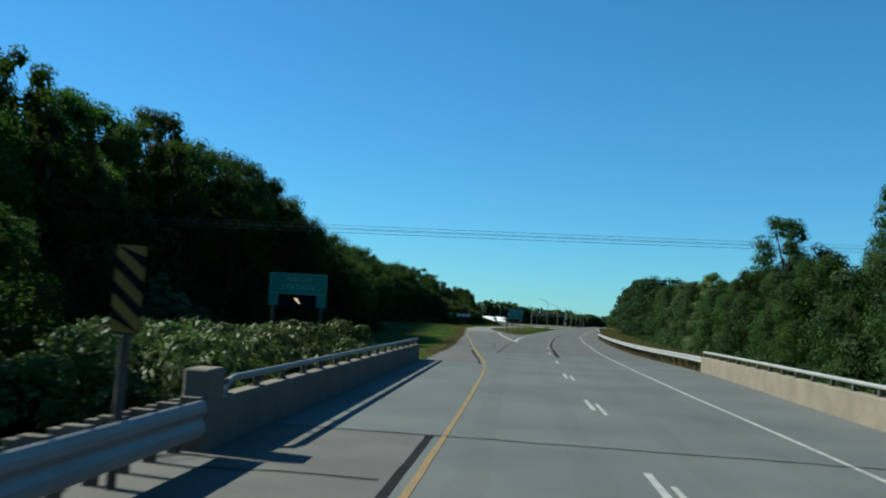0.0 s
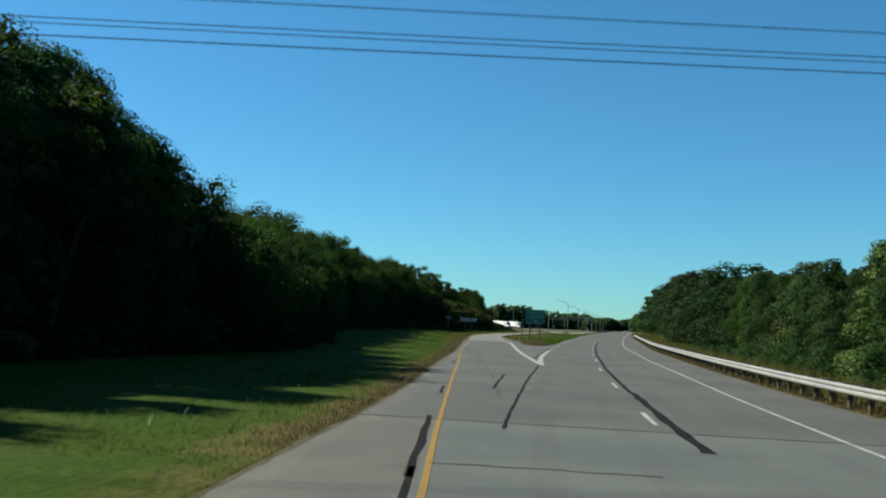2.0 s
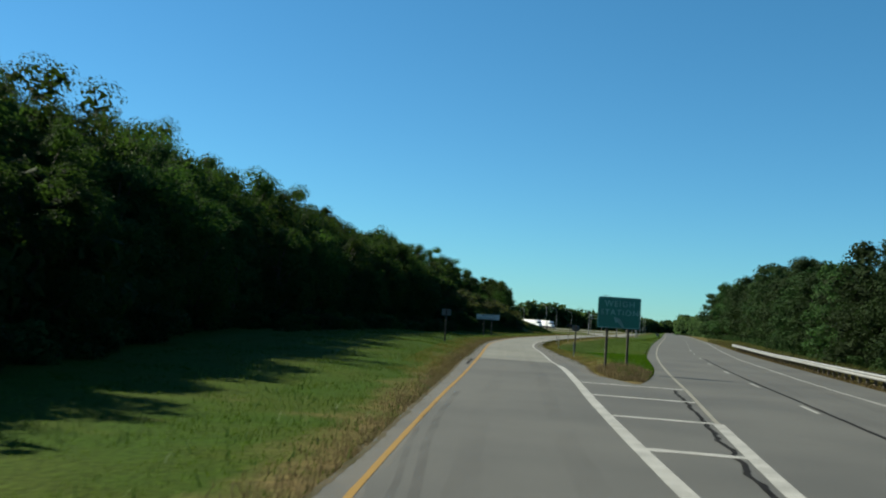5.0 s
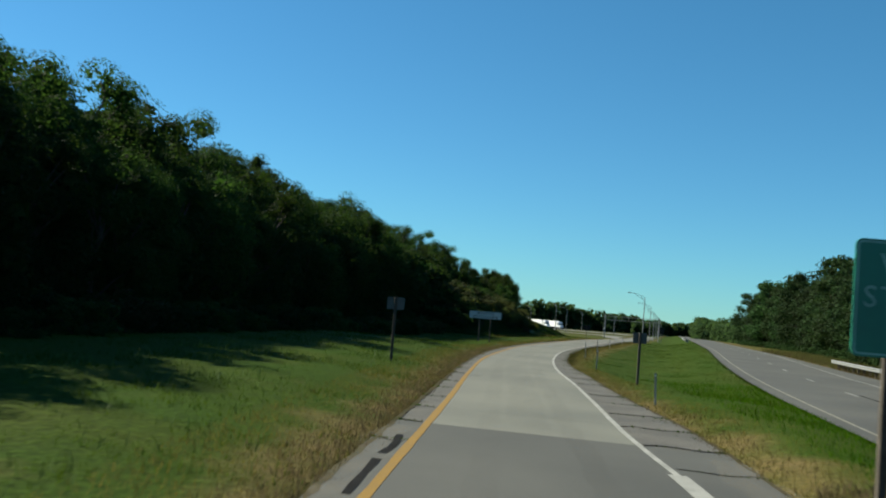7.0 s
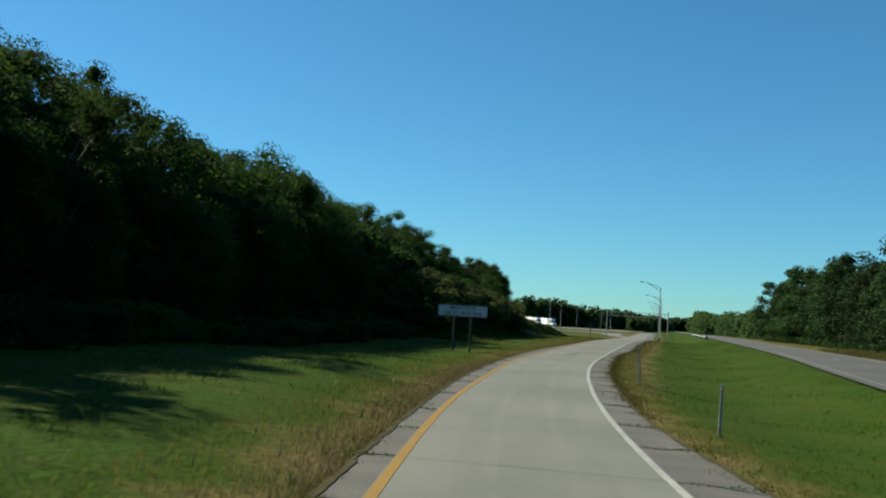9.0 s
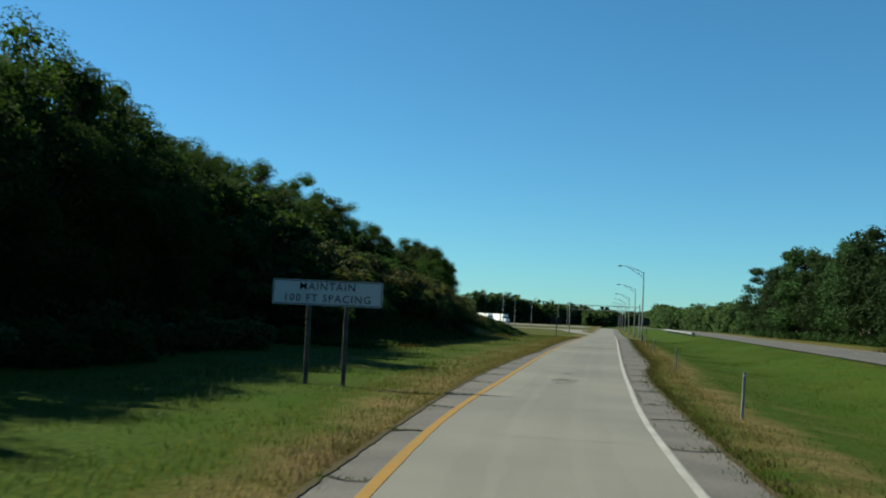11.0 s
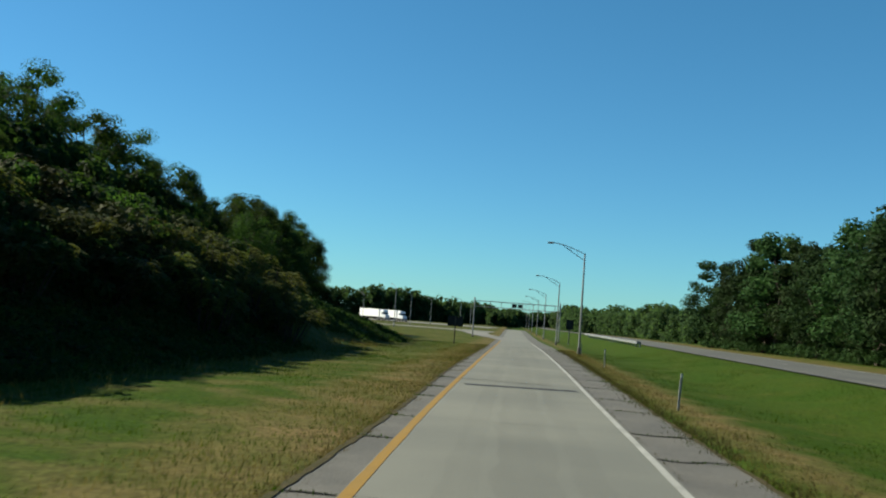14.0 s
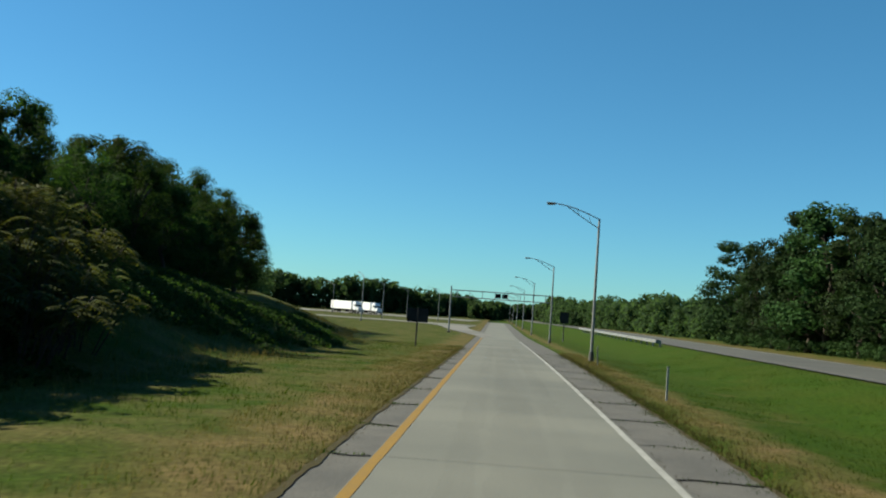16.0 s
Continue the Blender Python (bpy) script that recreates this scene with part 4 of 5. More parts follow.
# ---- street lamps ----
def street_lamp(x, y, z, label, group, flip=1, h=8.9, arm=2.85):
    e = thing("street_lamp", x, y, z)
    bm = bmesh.new()
    tube(bm, (0, 0, -0.3), (0, 0, h), 0.11, 0.065, 12)
    part("pole", bm, M_GALV, e)
    bm = bmesh.new()
    tube(bm, (0, 0, -0.5), (0, 0, 0.45), 0.17, 0.16, 12)
    part("base_collar", bm, M_BACK, e)
    bm = bmesh.new()
    n = 8
    top = [(-flip * arm * k / n, 0, h - 0.05 + 0.85 * (1 - (1 - k / n) ** 1.6)) for k in range(n + 1)]
    low = [(-flip * arm * 0.72 * k / n, 0, h - 0.62 + 1.26 * (k / n) ** 1.05) for k in range(n + 1)]
    pipe(bm, top, [0.035] * (n + 1), 6)
    pipe(bm, low, [0.028] * (n + 1), 6)
    for k in (2, 4):
        tube(bm, top[k], low[min(n, int(k / 0.72))], 0.018, seg=5)
    part("arm", bm, M_GALV, e)
    bm = bmesh.new()
    box(bm, (-flip * (arm + 0.25), 0, h + 0.80), (0.62, 0.26, 0.13), bevel=0.05)
    part("lamp_head", bm, M_BACK, e)
    bm = bmesh.new()
    box(bm, (-flip * (arm + 0.3), 0, h + 0.72), (0.36, 0.2, 0.05), bevel=0.02)
    part("lens", bm, M_LAMP, e)
    return tagged(e, label, "street lamp", group)


lamp = street_lamp(-23.8, 336.7, -0.12, "tall galvanised street lamp with a trussed arm over the ramp", "lamps along the ramp")
for x, y in ((-23.45, 387.4), (-23.4, 440), (-23.3, 493), (-23.3, 548), (-23.2, 604), (-23.2, 662)):
    copy_thing(lamp, pose(x, y, float(ramp_z(y)) - 0.05, 0, 0, 0))
left_lamp = street_lamp(-56.2, 467.7, -0.9, "tall galvanised street lamp beside the lorry lot", "lamps by the lorry lot", flip=1)
left_lamp.matrix_world = pose(-56.2, 467.7, -0.9, 0, 0, -62)
for x, y, r in ((-57.7, 517.7, -10), (-58, 590.7, -15), (-46, 560, 0), (-79.7, 574.7, -40), (-46, 640, 0)):
    copy_thing(left_lamp, pose(x, y, -0.9, 0, 0, r))


# ---- signal gantry ----
def gantry():
    yg, xl, xr, z0 = 418.0, -36.45, -21.6, -0.95
    e = thing("signal_gantry", (xl + xr) / 2, yg, z0)
    hw = (xr - xl) / 2
    for s in (-1, 1):
        bm = bmesh.new()
        tube(bm, (s * hw, 0, -0.3), (s * hw, 0, 6.9), 0.13, 0.11, 12)
        part("column", bm, M_GALV, e)
        bm = bmesh.new()
        box(bm, (s * hw, 0, 0.0), (0.6, 0.6, 0.5), bevel=0.04)
        part("footing", bm, M_CONC, e)
    for z in (5.35, 6.35):
        bm = bmesh.new()
        tube(bm, (-hw, 0, z), (hw, 0, z), 0.07, seg=8)
        part("chord", bm, M_GALV, e)
    for k in range(8):
        bm = bmesh.new()
        px = -hw + (k + 0.5) * 2 * hw / 8
        tube(bm, (px, 0, 5.35), (px, 0, 6.35), 0.05, seg=6)
        part("strut", bm, M_GALV, e)
    for px in (-0.48, 0.48):
        bm = bmesh.new()
        box(bm, (px, -0.14, 5.85), (0.78, 0.2, 0.62), bevel=0.03)
        part("signal_box", bm, M_BLACK, e, "black lane signal")
    return tagged(e, "steel truss gantry with black lane signals over the ramp", "gantry")


gantry()


# ---- lorries ----
def wheel(name, parent, x, y, r=0.5, w=0.28):
    bm = bmesh.new()
    tube(bm, (x, y - w / 2, r), (x, y + w / 2, r), r, seg=18)
    wh = part(name, bm, M_TYRE, parent)
    bm = bmesh.new()
    tube(bm, (x, y - w / 2 - 0.01, r), (x, y + w / 2 + 0.01, r), r * 0.55, seg=14)
    part("rim", bm, M_GALV, wh)


def lorry(x, y, z, rz):
    """A box trailer behind a sleeper cab, its length along +x."""
    e = thing("lorry", x, y, z, rz)
    bm = bmesh.new()
    box(bm, (-4.0, 0, 2.62), (14.6, 2.55, 2.85), bevel=0.05)
    part("trailer_box", bm, M_TRUCKW, e, "plain white box trailer")
    bm = bmesh.new()
    box(bm, (-4.0, 0, 1.1), (13.0, 1.0, 0.22))
    box(bm, (-1.5, 0, 0.75), (0.2, 1.6, 0.9))
    part("chassis", bm, M_BLACK, e)
    bm = bmesh.new()
    box(bm, (5.2, 0, 2.35), (2.2, 2.4, 2.7), bevel=0.18)
    box(bm, (5.0, 0, 3.6), (1.6, 2.2, 0.6), bevel=0.2)
    part("cab", bm, M_TRUCKW, e)
    bm = bmesh.new()
    box(bm, (6.9, 0, 1.5), (1.7, 2.1, 1.15), bevel=0.22)
    part("bonnet", bm, M_TRUCKW, e)
    bm = bmesh.new()
    box(bm, (6.28, 0, 2.75), (0.12, 2.1, 0.8), bevel=0.04, ry=-12)
    part("windscreen", bm, M_GLASS, e)
    for s in (-1, 1):
        bm = bmesh.new()
        box(bm, (5.6, s * 1.2, 2.7), (0.9, 0.06, 0.75), bevel=0.02)
        part("side_window", bm, M_GLASS, e)
        for wx in (-10.2, -8.95, 2.6, 3.9):
            wheel("wheel", e, wx, s * 1.05, 0.5, 0.5)
        wheel("wheel", e, 7.1, s * 1.05, 0.5, 0.3)
    bm = bmesh.new()
    box(bm, (7.85, 0, 0.65), (0.25, 2.3, 0.45), bevel=0.05)
    part("bumper", bm, M_GALV, e)
    return tagged(e, "white box-trailer lorry standing on the concrete lot", "lorry", "lorries on the lot")


lorry_a = lorry(-79.9, 612, -0.84, -52)
copy_thing(lorry_a, pose(-74.6, 622, -0.84, 0, 0, -52))


# ---- overhead cables ----
def cables():
    for k, (dy, z, r) in enumerate(((0.0, 7.49, 0.010), (0.15, 7.43, 0.010), (0.3, 7.25, 0.013), (-1.3, 7.55, 0.010))):
        bm = bmesh.new()
        pts = []
        for q in range(33):
            s = q / 32 * 2 - 1
            px = -6 + 62 * s
            pts.append((px, 61.0 + dy + 0.30 * (px + 6), z + 0.0235 * (px + 6) + 0.6 * s * s))
        bm.free()
        ring = [(math.cos(a), math.sin(a)) for a in np.linspace(0, 2 * math.pi, 5, endpoint=False)]
        V = [(px, py + r * c, pz + r * d) for px, py, pz in pts for c, d in ring]
        F = [(5 * i + j, 5 * i + (j + 1) % 5, 5 * i + 5 + (j + 1) % 5, 5 * i + 5 + j) for i in range(32) for j in range(5)]
        tagged(raw("overhead_cable", V, F, M_CABLE), "thin dark overhead cable slung across the highway", "cable", "overhead cables")
    for px, s in ((-68, 1), (56, 1)):
        e = thing("utility_pole", px, 61.0 + 0.30 * (px + 6), -1.2)
        za = 9.35 + 0.0235 * (px + 6)
        bm = bmesh.new()
        tube(bm, (0, 0, -0.5), (0, 0, za + 0.5), 0.16, 0.11, 10)
        part("pole", bm, M_WOOD, e)
        bm = bmesh.new()
        box(bm, (0, -0.4, za), (0.12, 2.6, 0.14), bevel=0.01)
        part("crossarm", bm, M_WOOD, e)
        tagged(e, "tall timber utility pole behind the trees", "utility pole")


cables()
guard_rail(lambda y: np.full(np.shape(y), -14.9) + 0.0 * np.asarray(y), 366, 446, -1, lambda y: main_z(y) - 0.35, 0.78, 3.81, "pale galvanised steel guard rail beside the highway's median", wood=False)


# ---- trees ----
def leaf_cloud(rs, centres, radii, counts, size, squash=0.8, flat=0.0):
    """Small pointed leaves scattered over the shells of clumps."""
    c = np.repeat(centres, counts, 0)
    r = np.repeat(radii, counts)
    n = len(c)
    d = rs.normal(size=(n, 3))
    d[:, 2] = d[:, 2] + 0.35
    d /= np.linalg.norm(d, axis=1)[:, None]
    p = c + d * (r * rs.uniform(0.5, 1.0, n) ** 0.5)[:, None] * (1, 1, squash)
    q = d + rs.normal(size=(n, 3)) * 0.34
    u = np.cross(q, rs.normal(size=(n, 3)))
    u /= np.linalg.norm(u, axis=1)[:, None] + 1e-9
    w = np.cross(q, u)
    w /= np.linalg.norm(w, axis=1)[:, None] + 1e-9
    s = size * rs.uniform(0.6, 1.35, n)[:, None]
    V = np.stack([p - u * s * 0.7 - w * s * 0.5, p - u * s * 0.7 + w * s * 0.5, p + u * s], 1).reshape(-1, 3)
    F = np.arange(3 * n).reshape(-1, 3)
    return V, F


def crown_clumps(rs, H, R, n, low=0.1, lean=0.0, shape=0.5):
    h = low + (1 - low) * rs.uniform(0, 1, n) ** 0.8
    prof = np.sqrt(np.clip(1 - ((h - shape) / (1.04 - min(shape, 0.52))) ** 2, 0.02, 1))
    a = rs.uniform(0, 2 * np.pi, n)
    rad = R * prof * rs.uniform(0.35, 1.0, n) ** 0.5 * 0.82
    c = np.stack([rad * np.cos(a), rad * np.sin(a), h * H * 0.93], -1)
    r = R * rs.uniform(0.26, 0.42, n) * (1.12 - 0.45 * h)
    return c, r


def trunk_mesh(rs, H, R, clumps):
    bm = bmesh.new()
    r0 = 0.035 * H * rs.uniform(0.5, 0.7)
    spine = [(0, 0, -0.6)]
    x = y = 0.0
    for k in range(1, 7):
        x, y = x + rs.normal() * 0.05 * R, y + rs.normal() * 0.05 * R
        spine.append((x, y, H * 0.70 * k / 6))
    pipe(bm, spine, [r0 * (1 - 0.85 * k / 6) for k in range(7)], 7)
    for c in clumps[:: max(1, len(clumps) // 9)]:
        k = int(np.clip(c[2] / (H * 0.70) * 6 * 0.6, 1, 5))
        a = Vector(spine[k])
        b = Vector(c)
        m = (a + b) / 2 + Vector((0, 0, 0.08 * R))
        pipe(bm, [a, m, b], [r0 * 0.42, r0 * 0.28, r0 * 0.08], 5)
    return bm


def make_tree(seed, H, R, n, leaves, size, leaf, low, label, shape=0.5):
    rs = np.random.RandomState(seed)
    c, r = crown_clumps(rs, H, R, n, low, shape=shape)
    w = r**2 / (r**2).sum()
    V, F = leaf_cloud(rs, c, r, np.maximum((w * leaves).astype(int), 8), size)
    V2, F2 = leaf_cloud(rs, c * (0.93, 0.93, 0.985), r * 0.62, np.full(len(c), 26), 0.022 * H)
    V, F = np.concatenate([V, V2]), np.concatenate([F, F2 + len(V)])
    e = thing("tree", 0, 0, 0)
    part("trunk", trunk_mesh(rs, H, R, c), M_BARK, e, "brown bark")
    raw("crown", V, F, leaf, e)
    return tagged(e, label, "tree")


L_OAK = "dense dark green broadleaf tree at the wood's edge"
L_MAPLE = "tall green broadleaf tree with a pointed crown"
L_LIGHT = "lighter green young broadleaf tree at the wood's edge"
protos = [
    make_tree(1, 10.0, 3.3, 60, 19000, 0.068, M_LEAF, 0.06, L_OAK),
    make_tree(2, 11.0, 3.0, 60, 19000, 0.068, M_LEAF, 0.08, L_OAK, 0.45),
    make_tree(3, 9.0, 3.5, 64, 19000, 0.068, M_LEAF, 0.05, L_OAK),
    make_tree(4, 10.5, 2.6, 56, 17000, 0.066, M_LEAF2, 0.06, L_LIGHT, 0.4),
    make_tree(5, 9.5, 3.1, 66, 19000, 0.068, M_LEAF, 0.1, L_OAK, 0.6),
    make_tree(6, 10.2, 3.4, 60, 19000, 0.068, M_LEAF, 0.12, L_OAK, 0.55),
    make_tree(7, 10.4, 2.5, 60, 17000, 0.066, M_LEAF6, 0.06, L_MAPLE, 0.2),
    make_tree(8, 10.0, 2.8, 60, 17000, 0.066, M_LEAF6, 0.08, L_MAPLE, 0.24),
]
sapling = make_tree(61, 3.4, 0.62, 34, 3600, 0.05, M_LEAF7, 0.05, "slim pale green sapling standing before the dark wood", 0.12)
coarse = [
    make_tree(41, 10.0, 3.3, 60, 5200, 0.15, M_LEAF5, 0.06, L_OAK),
    make_tree(42, 11.0, 3.0, 60, 5200, 0.15, M_LEAF5, 0.08, L_OAK, 0.45),
    make_tree(43, 9.0, 3.5, 64, 5200, 0.15, M_LEAF5, 0.05, L_OAK),
    make_tree(44, 10.5, 2.8, 56, 5000, 0.15, M_LEAF2, 0.06, L_LIGHT, 0.4),
    make_tree(45, 10.2, 3.4, 60, 5200, 0.15, M_LEAF5, 0.12, L_OAK, 0.55),
]
young = [
    make_tree(21, 6.2, 2.1, 44, 12500, 0.068, M_LEAF2, 0.03, L_LIGHT, 0.35),
    make_tree(22, 5.4, 2.3, 44, 12500, 0.068, M_LEAF2, 0.03, L_LIGHT, 0.35),
    make_tree(23, 6.6, 1.8, 40, 12500, 0.068, M_LEAF3, 0.03, L_LIGHT, 0.3),
    make_tree(24, 6.0, 2.0, 44, 12500, 0.068, M_LEAF, 0.03, L_OAK, 0.4),
]
TALL = (10.0, 11.0, 9.0, 10.5, 9.5, 10.2, 10.2, 9.8)
planted = {id(p): False for p in protos + coarse + young + [sapling]}


def plant(p, x, y, z, s, rng, wide=1.0):
    m = pose(x, y, z, 0, 0, rng.uniform(0, 360)) @ Matrix.Diagonal((s * wide, s * wide, s, 1))
    if not planted[id(p)]:
        planted[id(p)] = True
        p.matrix_world = m
    else:
        q = copy_thing(p, pose(0, 0, 0))
        q.matrix_basis = m


# the wood's crest, where its tallest trees stand, and its height there
crest_l = curve(0, -41, 15, -40, 60, -37, 85, -36, 104, -34.6, 112, -37, 118, -38, 138, -43.3, 158, -49.2, 178, -52.7, 200, -55.4, 228, -58.1, 256, -58.5, 280, -58.6, 305, -59.4, 330, -57.6, 360, -57, 395, -59.5)
top_l = curve(0, 17.9, 60, 17.9, 80, 18.0, 89, 18.2, 94, 16.6, 98, 13.4, 102, 11.6, 110, 11.2, 117, 11.6, 125, 12.2, 133, 13.3, 141, 14.3, 149, 15.0, 157, 15.5, 169, 16.2, 181, 16.1, 193, 15.4, 205, 16.1, 217, 16.3, 229, 16.2, 241, 16.2, 253, 16.0, 262, 15.1, 277, 15.4, 290, 14.9, 305, 14.5, 317, 13.9, 333, 13.3, 349, 12.9, 365, 12.7, 381, 13.0, 390, 11.9)
foot_l = off(crest_l, 8.0)
foot_r = curve(0, 16, 30, 15, 60, 12.5, 96, 9.3, 123, 7.4, 160, 6.0, 200, 4.0, 240, 4.2, 280, 5.0, 320, 5.6, 360, 4.8, 400, 0.5, 420, -1.0)
top_r = curve(0, 8.4, 46, 8.4, 66, 8.0, 100, 8.4, 120, 8.8, 160, 9.9, 200, 11.0, 240, 12.2, 280, 14.0, 320, 15.6, 360, 15.6, 385, 14.4, 402, 13.0)


def interior(name, rows, foot, top, sign, zf, y1, seed, label, y0=8.0, leaf=(100, 0.30)):
    """The wood behind its edge: what shows of it is tops and gaps."""
    rs = np.random.RandomState(seed)
    C, R = [], []
    for d, lo, hi, st in rows:
        y = y0
        while y < y1:
            x = float(foot(y)) + sign * d + rs.uniform(-1, 1)
            z = float(zf(np.array(x), y))
            H = float(top(y)) * rs.uniform(lo, hi)
            c, r = crown_clumps(rs, H - z, 3.4, 20, 0.06, shape=0.55)
            C.append(c + (x, y, z))
            R.append(r * 1.15)
            y += rs.uniform(st * 0.8, st * 1.2)
    C, R = np.concatenate(C), np.concatenate(R)
    V, F = leaf_cloud(rs, C, R, np.full(len(C), leaf[0]), leaf[1])
    tagged(raw(name, V, F, M_LEAF), label, "woods", kind="stuff")


def left_wood():
    rng = random.Random(11)
    for d, drop, low, high, gap in ((0.0, 0.0, 0.89, 1.04, 5.2), (3.4, 2.6, 0.86, 1.0, 4.8), (6.3, 4.8, 0.76, 0.98, 4.2)):
        y = 10.0 + d
        while y < 391 - 13.0 * d:
            if d > 5 and 43 < y < 65:
                y += gap
                continue
            kind = rng.choice((0, 1, 2, 4, 5, 0, 2, 4, 5, 3))
            if y < 72:
                kind = rng.choice((6, 7))
            elif 86 < y < 103 and d < 5:
                kind = 3
            near = float(smooth(138, 158, y) * (1 - smooth(192, 214, y)))
            gap_lit = float(smooth(252, 264, y) * (1 - smooth(316, 324, y)))
            x = float(crest_l(y)) + d * (1 + 0.1 * near) + rng.uniform(-0.8, 0.8)
            z = float(ground_left(np.array(x), y)) - 0.2
            H = (float(top_l(y)) - drop * (1 - 0.05 * near + (0.8 if y > 286 else 0.55) * gap_lit) - (1.5 * gap_lit * float(smooth(262, 272, y)) if d == 0 else 0)) * rng.uniform(low, high) - z
            plant(protos[kind], x, y, z, H / TALL[kind], rng, rng.uniform(0.85, 1.15))
            y += gap * rng.uniform(0.8, 1.2)


def right_wood():
    rng = random.Random(23)
    y = 16.0
    while y < 405.5:
        x, H = float(foot_r(y)) + 1.6, float(top_r(y)) * (rng.uniform(0.7, 0.98) if y < 150 else rng.uniform(0.78, 1.1))
        z = float(ground_right(np.array(x), y)) - 0.2
        near = y < 150
        p = rng.choice(young) if near else rng.choice(coarse)
        plant(p, x + rng.uniform(-0.5, 0.9), y, z, (H - z) / (6.1 if near else 10.2), rng, rng.uniform(0.9, 1.2) if near else rng.uniform(0.95, 1.45))
        y += rng.uniform(2.3, 3.4) if near else rng.uniform(4.0, 6.4)
    # taller trees that stand over the young growth
    plant(protos[3], 19.2, 119, -1.2, 1.70, rng, 1.05)
    plant(protos[4], 22.6, 121, -1.2, 1.52, rng, 0.85)
    plant(protos[3], 26.5, 100, -1.5, 1.85, rng, 0.75)
    plant(protos[1], 27.0, 84, -1.5, 1.3, rng, 0.9)



def deep_l(y):
    return top_l(y) * (1 - 0.09 * smooth(282, 300, y))


left_wood()
right_wood()
deep = random.Random(77)
for x, y, H in ((-66.5, 287, 17.2), (-67.5, 294, 18.4), (-66.0, 300.5, 18.0), (-68.0, 306, 18.2), (-70.5, 299, 18.8), (-64.0, 312, 17.4), (-63.5, 320, 16.9), (-63.0, 327, 16.0), (-62.0, 335, 15.0), (-51.5, 325, 11.0), (-52.0, 331.5, 10.6), (-52.5, 343, 9.6), (-53.5, 350, 9.0), (-49.5, 319, 9.6), (-49.5, 325.5, 9.4), (-50.0, 332, 9.2)):
    z = float(ground_left(np.array(x), y)) - 0.2
    plant(protos[(4, 0, 5, 1, 2)[int(y) % 5]], x, y, z, (H - z) / 10.0, deep, 1.1)
interior("wood_interior", ((4.8, 0.92, 1.0, 4.4), (9.5, 0.9, 0.99, 5.0), (14.5, 0.9, 0.99, 5.5)), crest_l, deep_l, -1, ground_left, 391, 3, "dark green depth of the wood behind its edge", 8.0, (70, 0.34))
interior("wood_interior", ((-2.0, 0.6, 0.76, 3.6), (-4.6, 0.42, 0.56, 3.4)), crest_l, top_l, -1, ground_left, 316, 5, "dark green depth of the wood between its front trees", 8.0, (60, 0.36))
interior("wood_interior", ((20.0, 0.88, 0.99, 6.5), (27.0, 0.88, 0.99, 7.0), (34.0, 0.88, 0.99, 7.5)), crest_l, deep_l, -1, ground_left, 391, 6, "dark green treetops deep in the wood", 8.0, (26, 0.62))
interior("wood_interior", ((5.2, 0.80, 0.98, 4.4), (9.5, 0.88, 1.02, 5.2), (14.0, 0.9, 1.02, 5.8)), foot_r, top_r, 1, ground_right, 402, 4, "dark green depth of the wood across the highway", 8.0, (70, 0.34))
interior("wood_interior", ((20.0, 0.9, 1.0, 6.5), (27.0, 0.9, 1.0, 7.0), (34.0, 0.9, 1.0, 7.5)), foot_r, top_r, 1, ground_right, 402, 7, "dark green treetops deep in the wood", 8.0, (26, 0.62))


def far_woods():
    """Woods along the horizon, too far off to tell trees apart."""
    rs = np.random.RandomState(77)
    near = [((-97, 530), (-114, 596), 13.5), ((10, 425), (8, 470), 8), ((8, 470), (4, 560), 9.5), ((4, 560), (-2, 690), 10.5), ((22, 430), (30, 700), 11), ((30, 450), (200, 480), 11)]
    far = [((-130, 560), (-170, 720), 18), ((-260, 690), (-95, 735), 17), ((-95, 735), (-60, 760), 15), ((-75, 745), (-40, 900), 14), ((-45, 860), (60, 1150), 12), ((2, 690), (8, 1150), 13), ((-36, 760), (-30, 1100), 8.5), ((-450, 600), (-250, 700), 20)]
    for runs, gap, n, size in ((near, 0.9, 34, 0.5), (far, 0.95, 18, 1.1)):
        C, R = [], []
        for a, b, h in runs:
            for k in range(int(math.dist(a, b) / gap)):
                t = rs.uniform()
                x, y = a[0] + (b[0] - a[0]) * t + rs.normal() * 2.5, a[1] + (b[1] - a[1]) * t + rs.normal() * 2.5
                hh = h * (0.9 + 0.35 * noise.noise((x * 0.04, y * 0.04, 2.0))) * rs.uniform(0.82, 1.02)
                w = hh * 0.26
                for q in range(9):
                    u = (q + 0.6) / 9
                    spread = w * math.sqrt(max(1.05 - (2 * u - 0.85) ** 2 * 0.75, 0.05))
                    C.append((x + rs.normal() * spread * 0.5, y + rs.normal() * spread * 0.5, -1.0 + hh * 0.95 * u))
                    R.append(w * rs.uniform(0.45, 0.75))
        C, R = np.array(C), np.array(R)
        V, F = leaf_cloud(rs, C, R, np.full(len(C), n), size)
        tagged(raw("far_woods", V, F, M_FAR), "distant dark green woods along the horizon", "woods", kind="stuff")


far_woods()


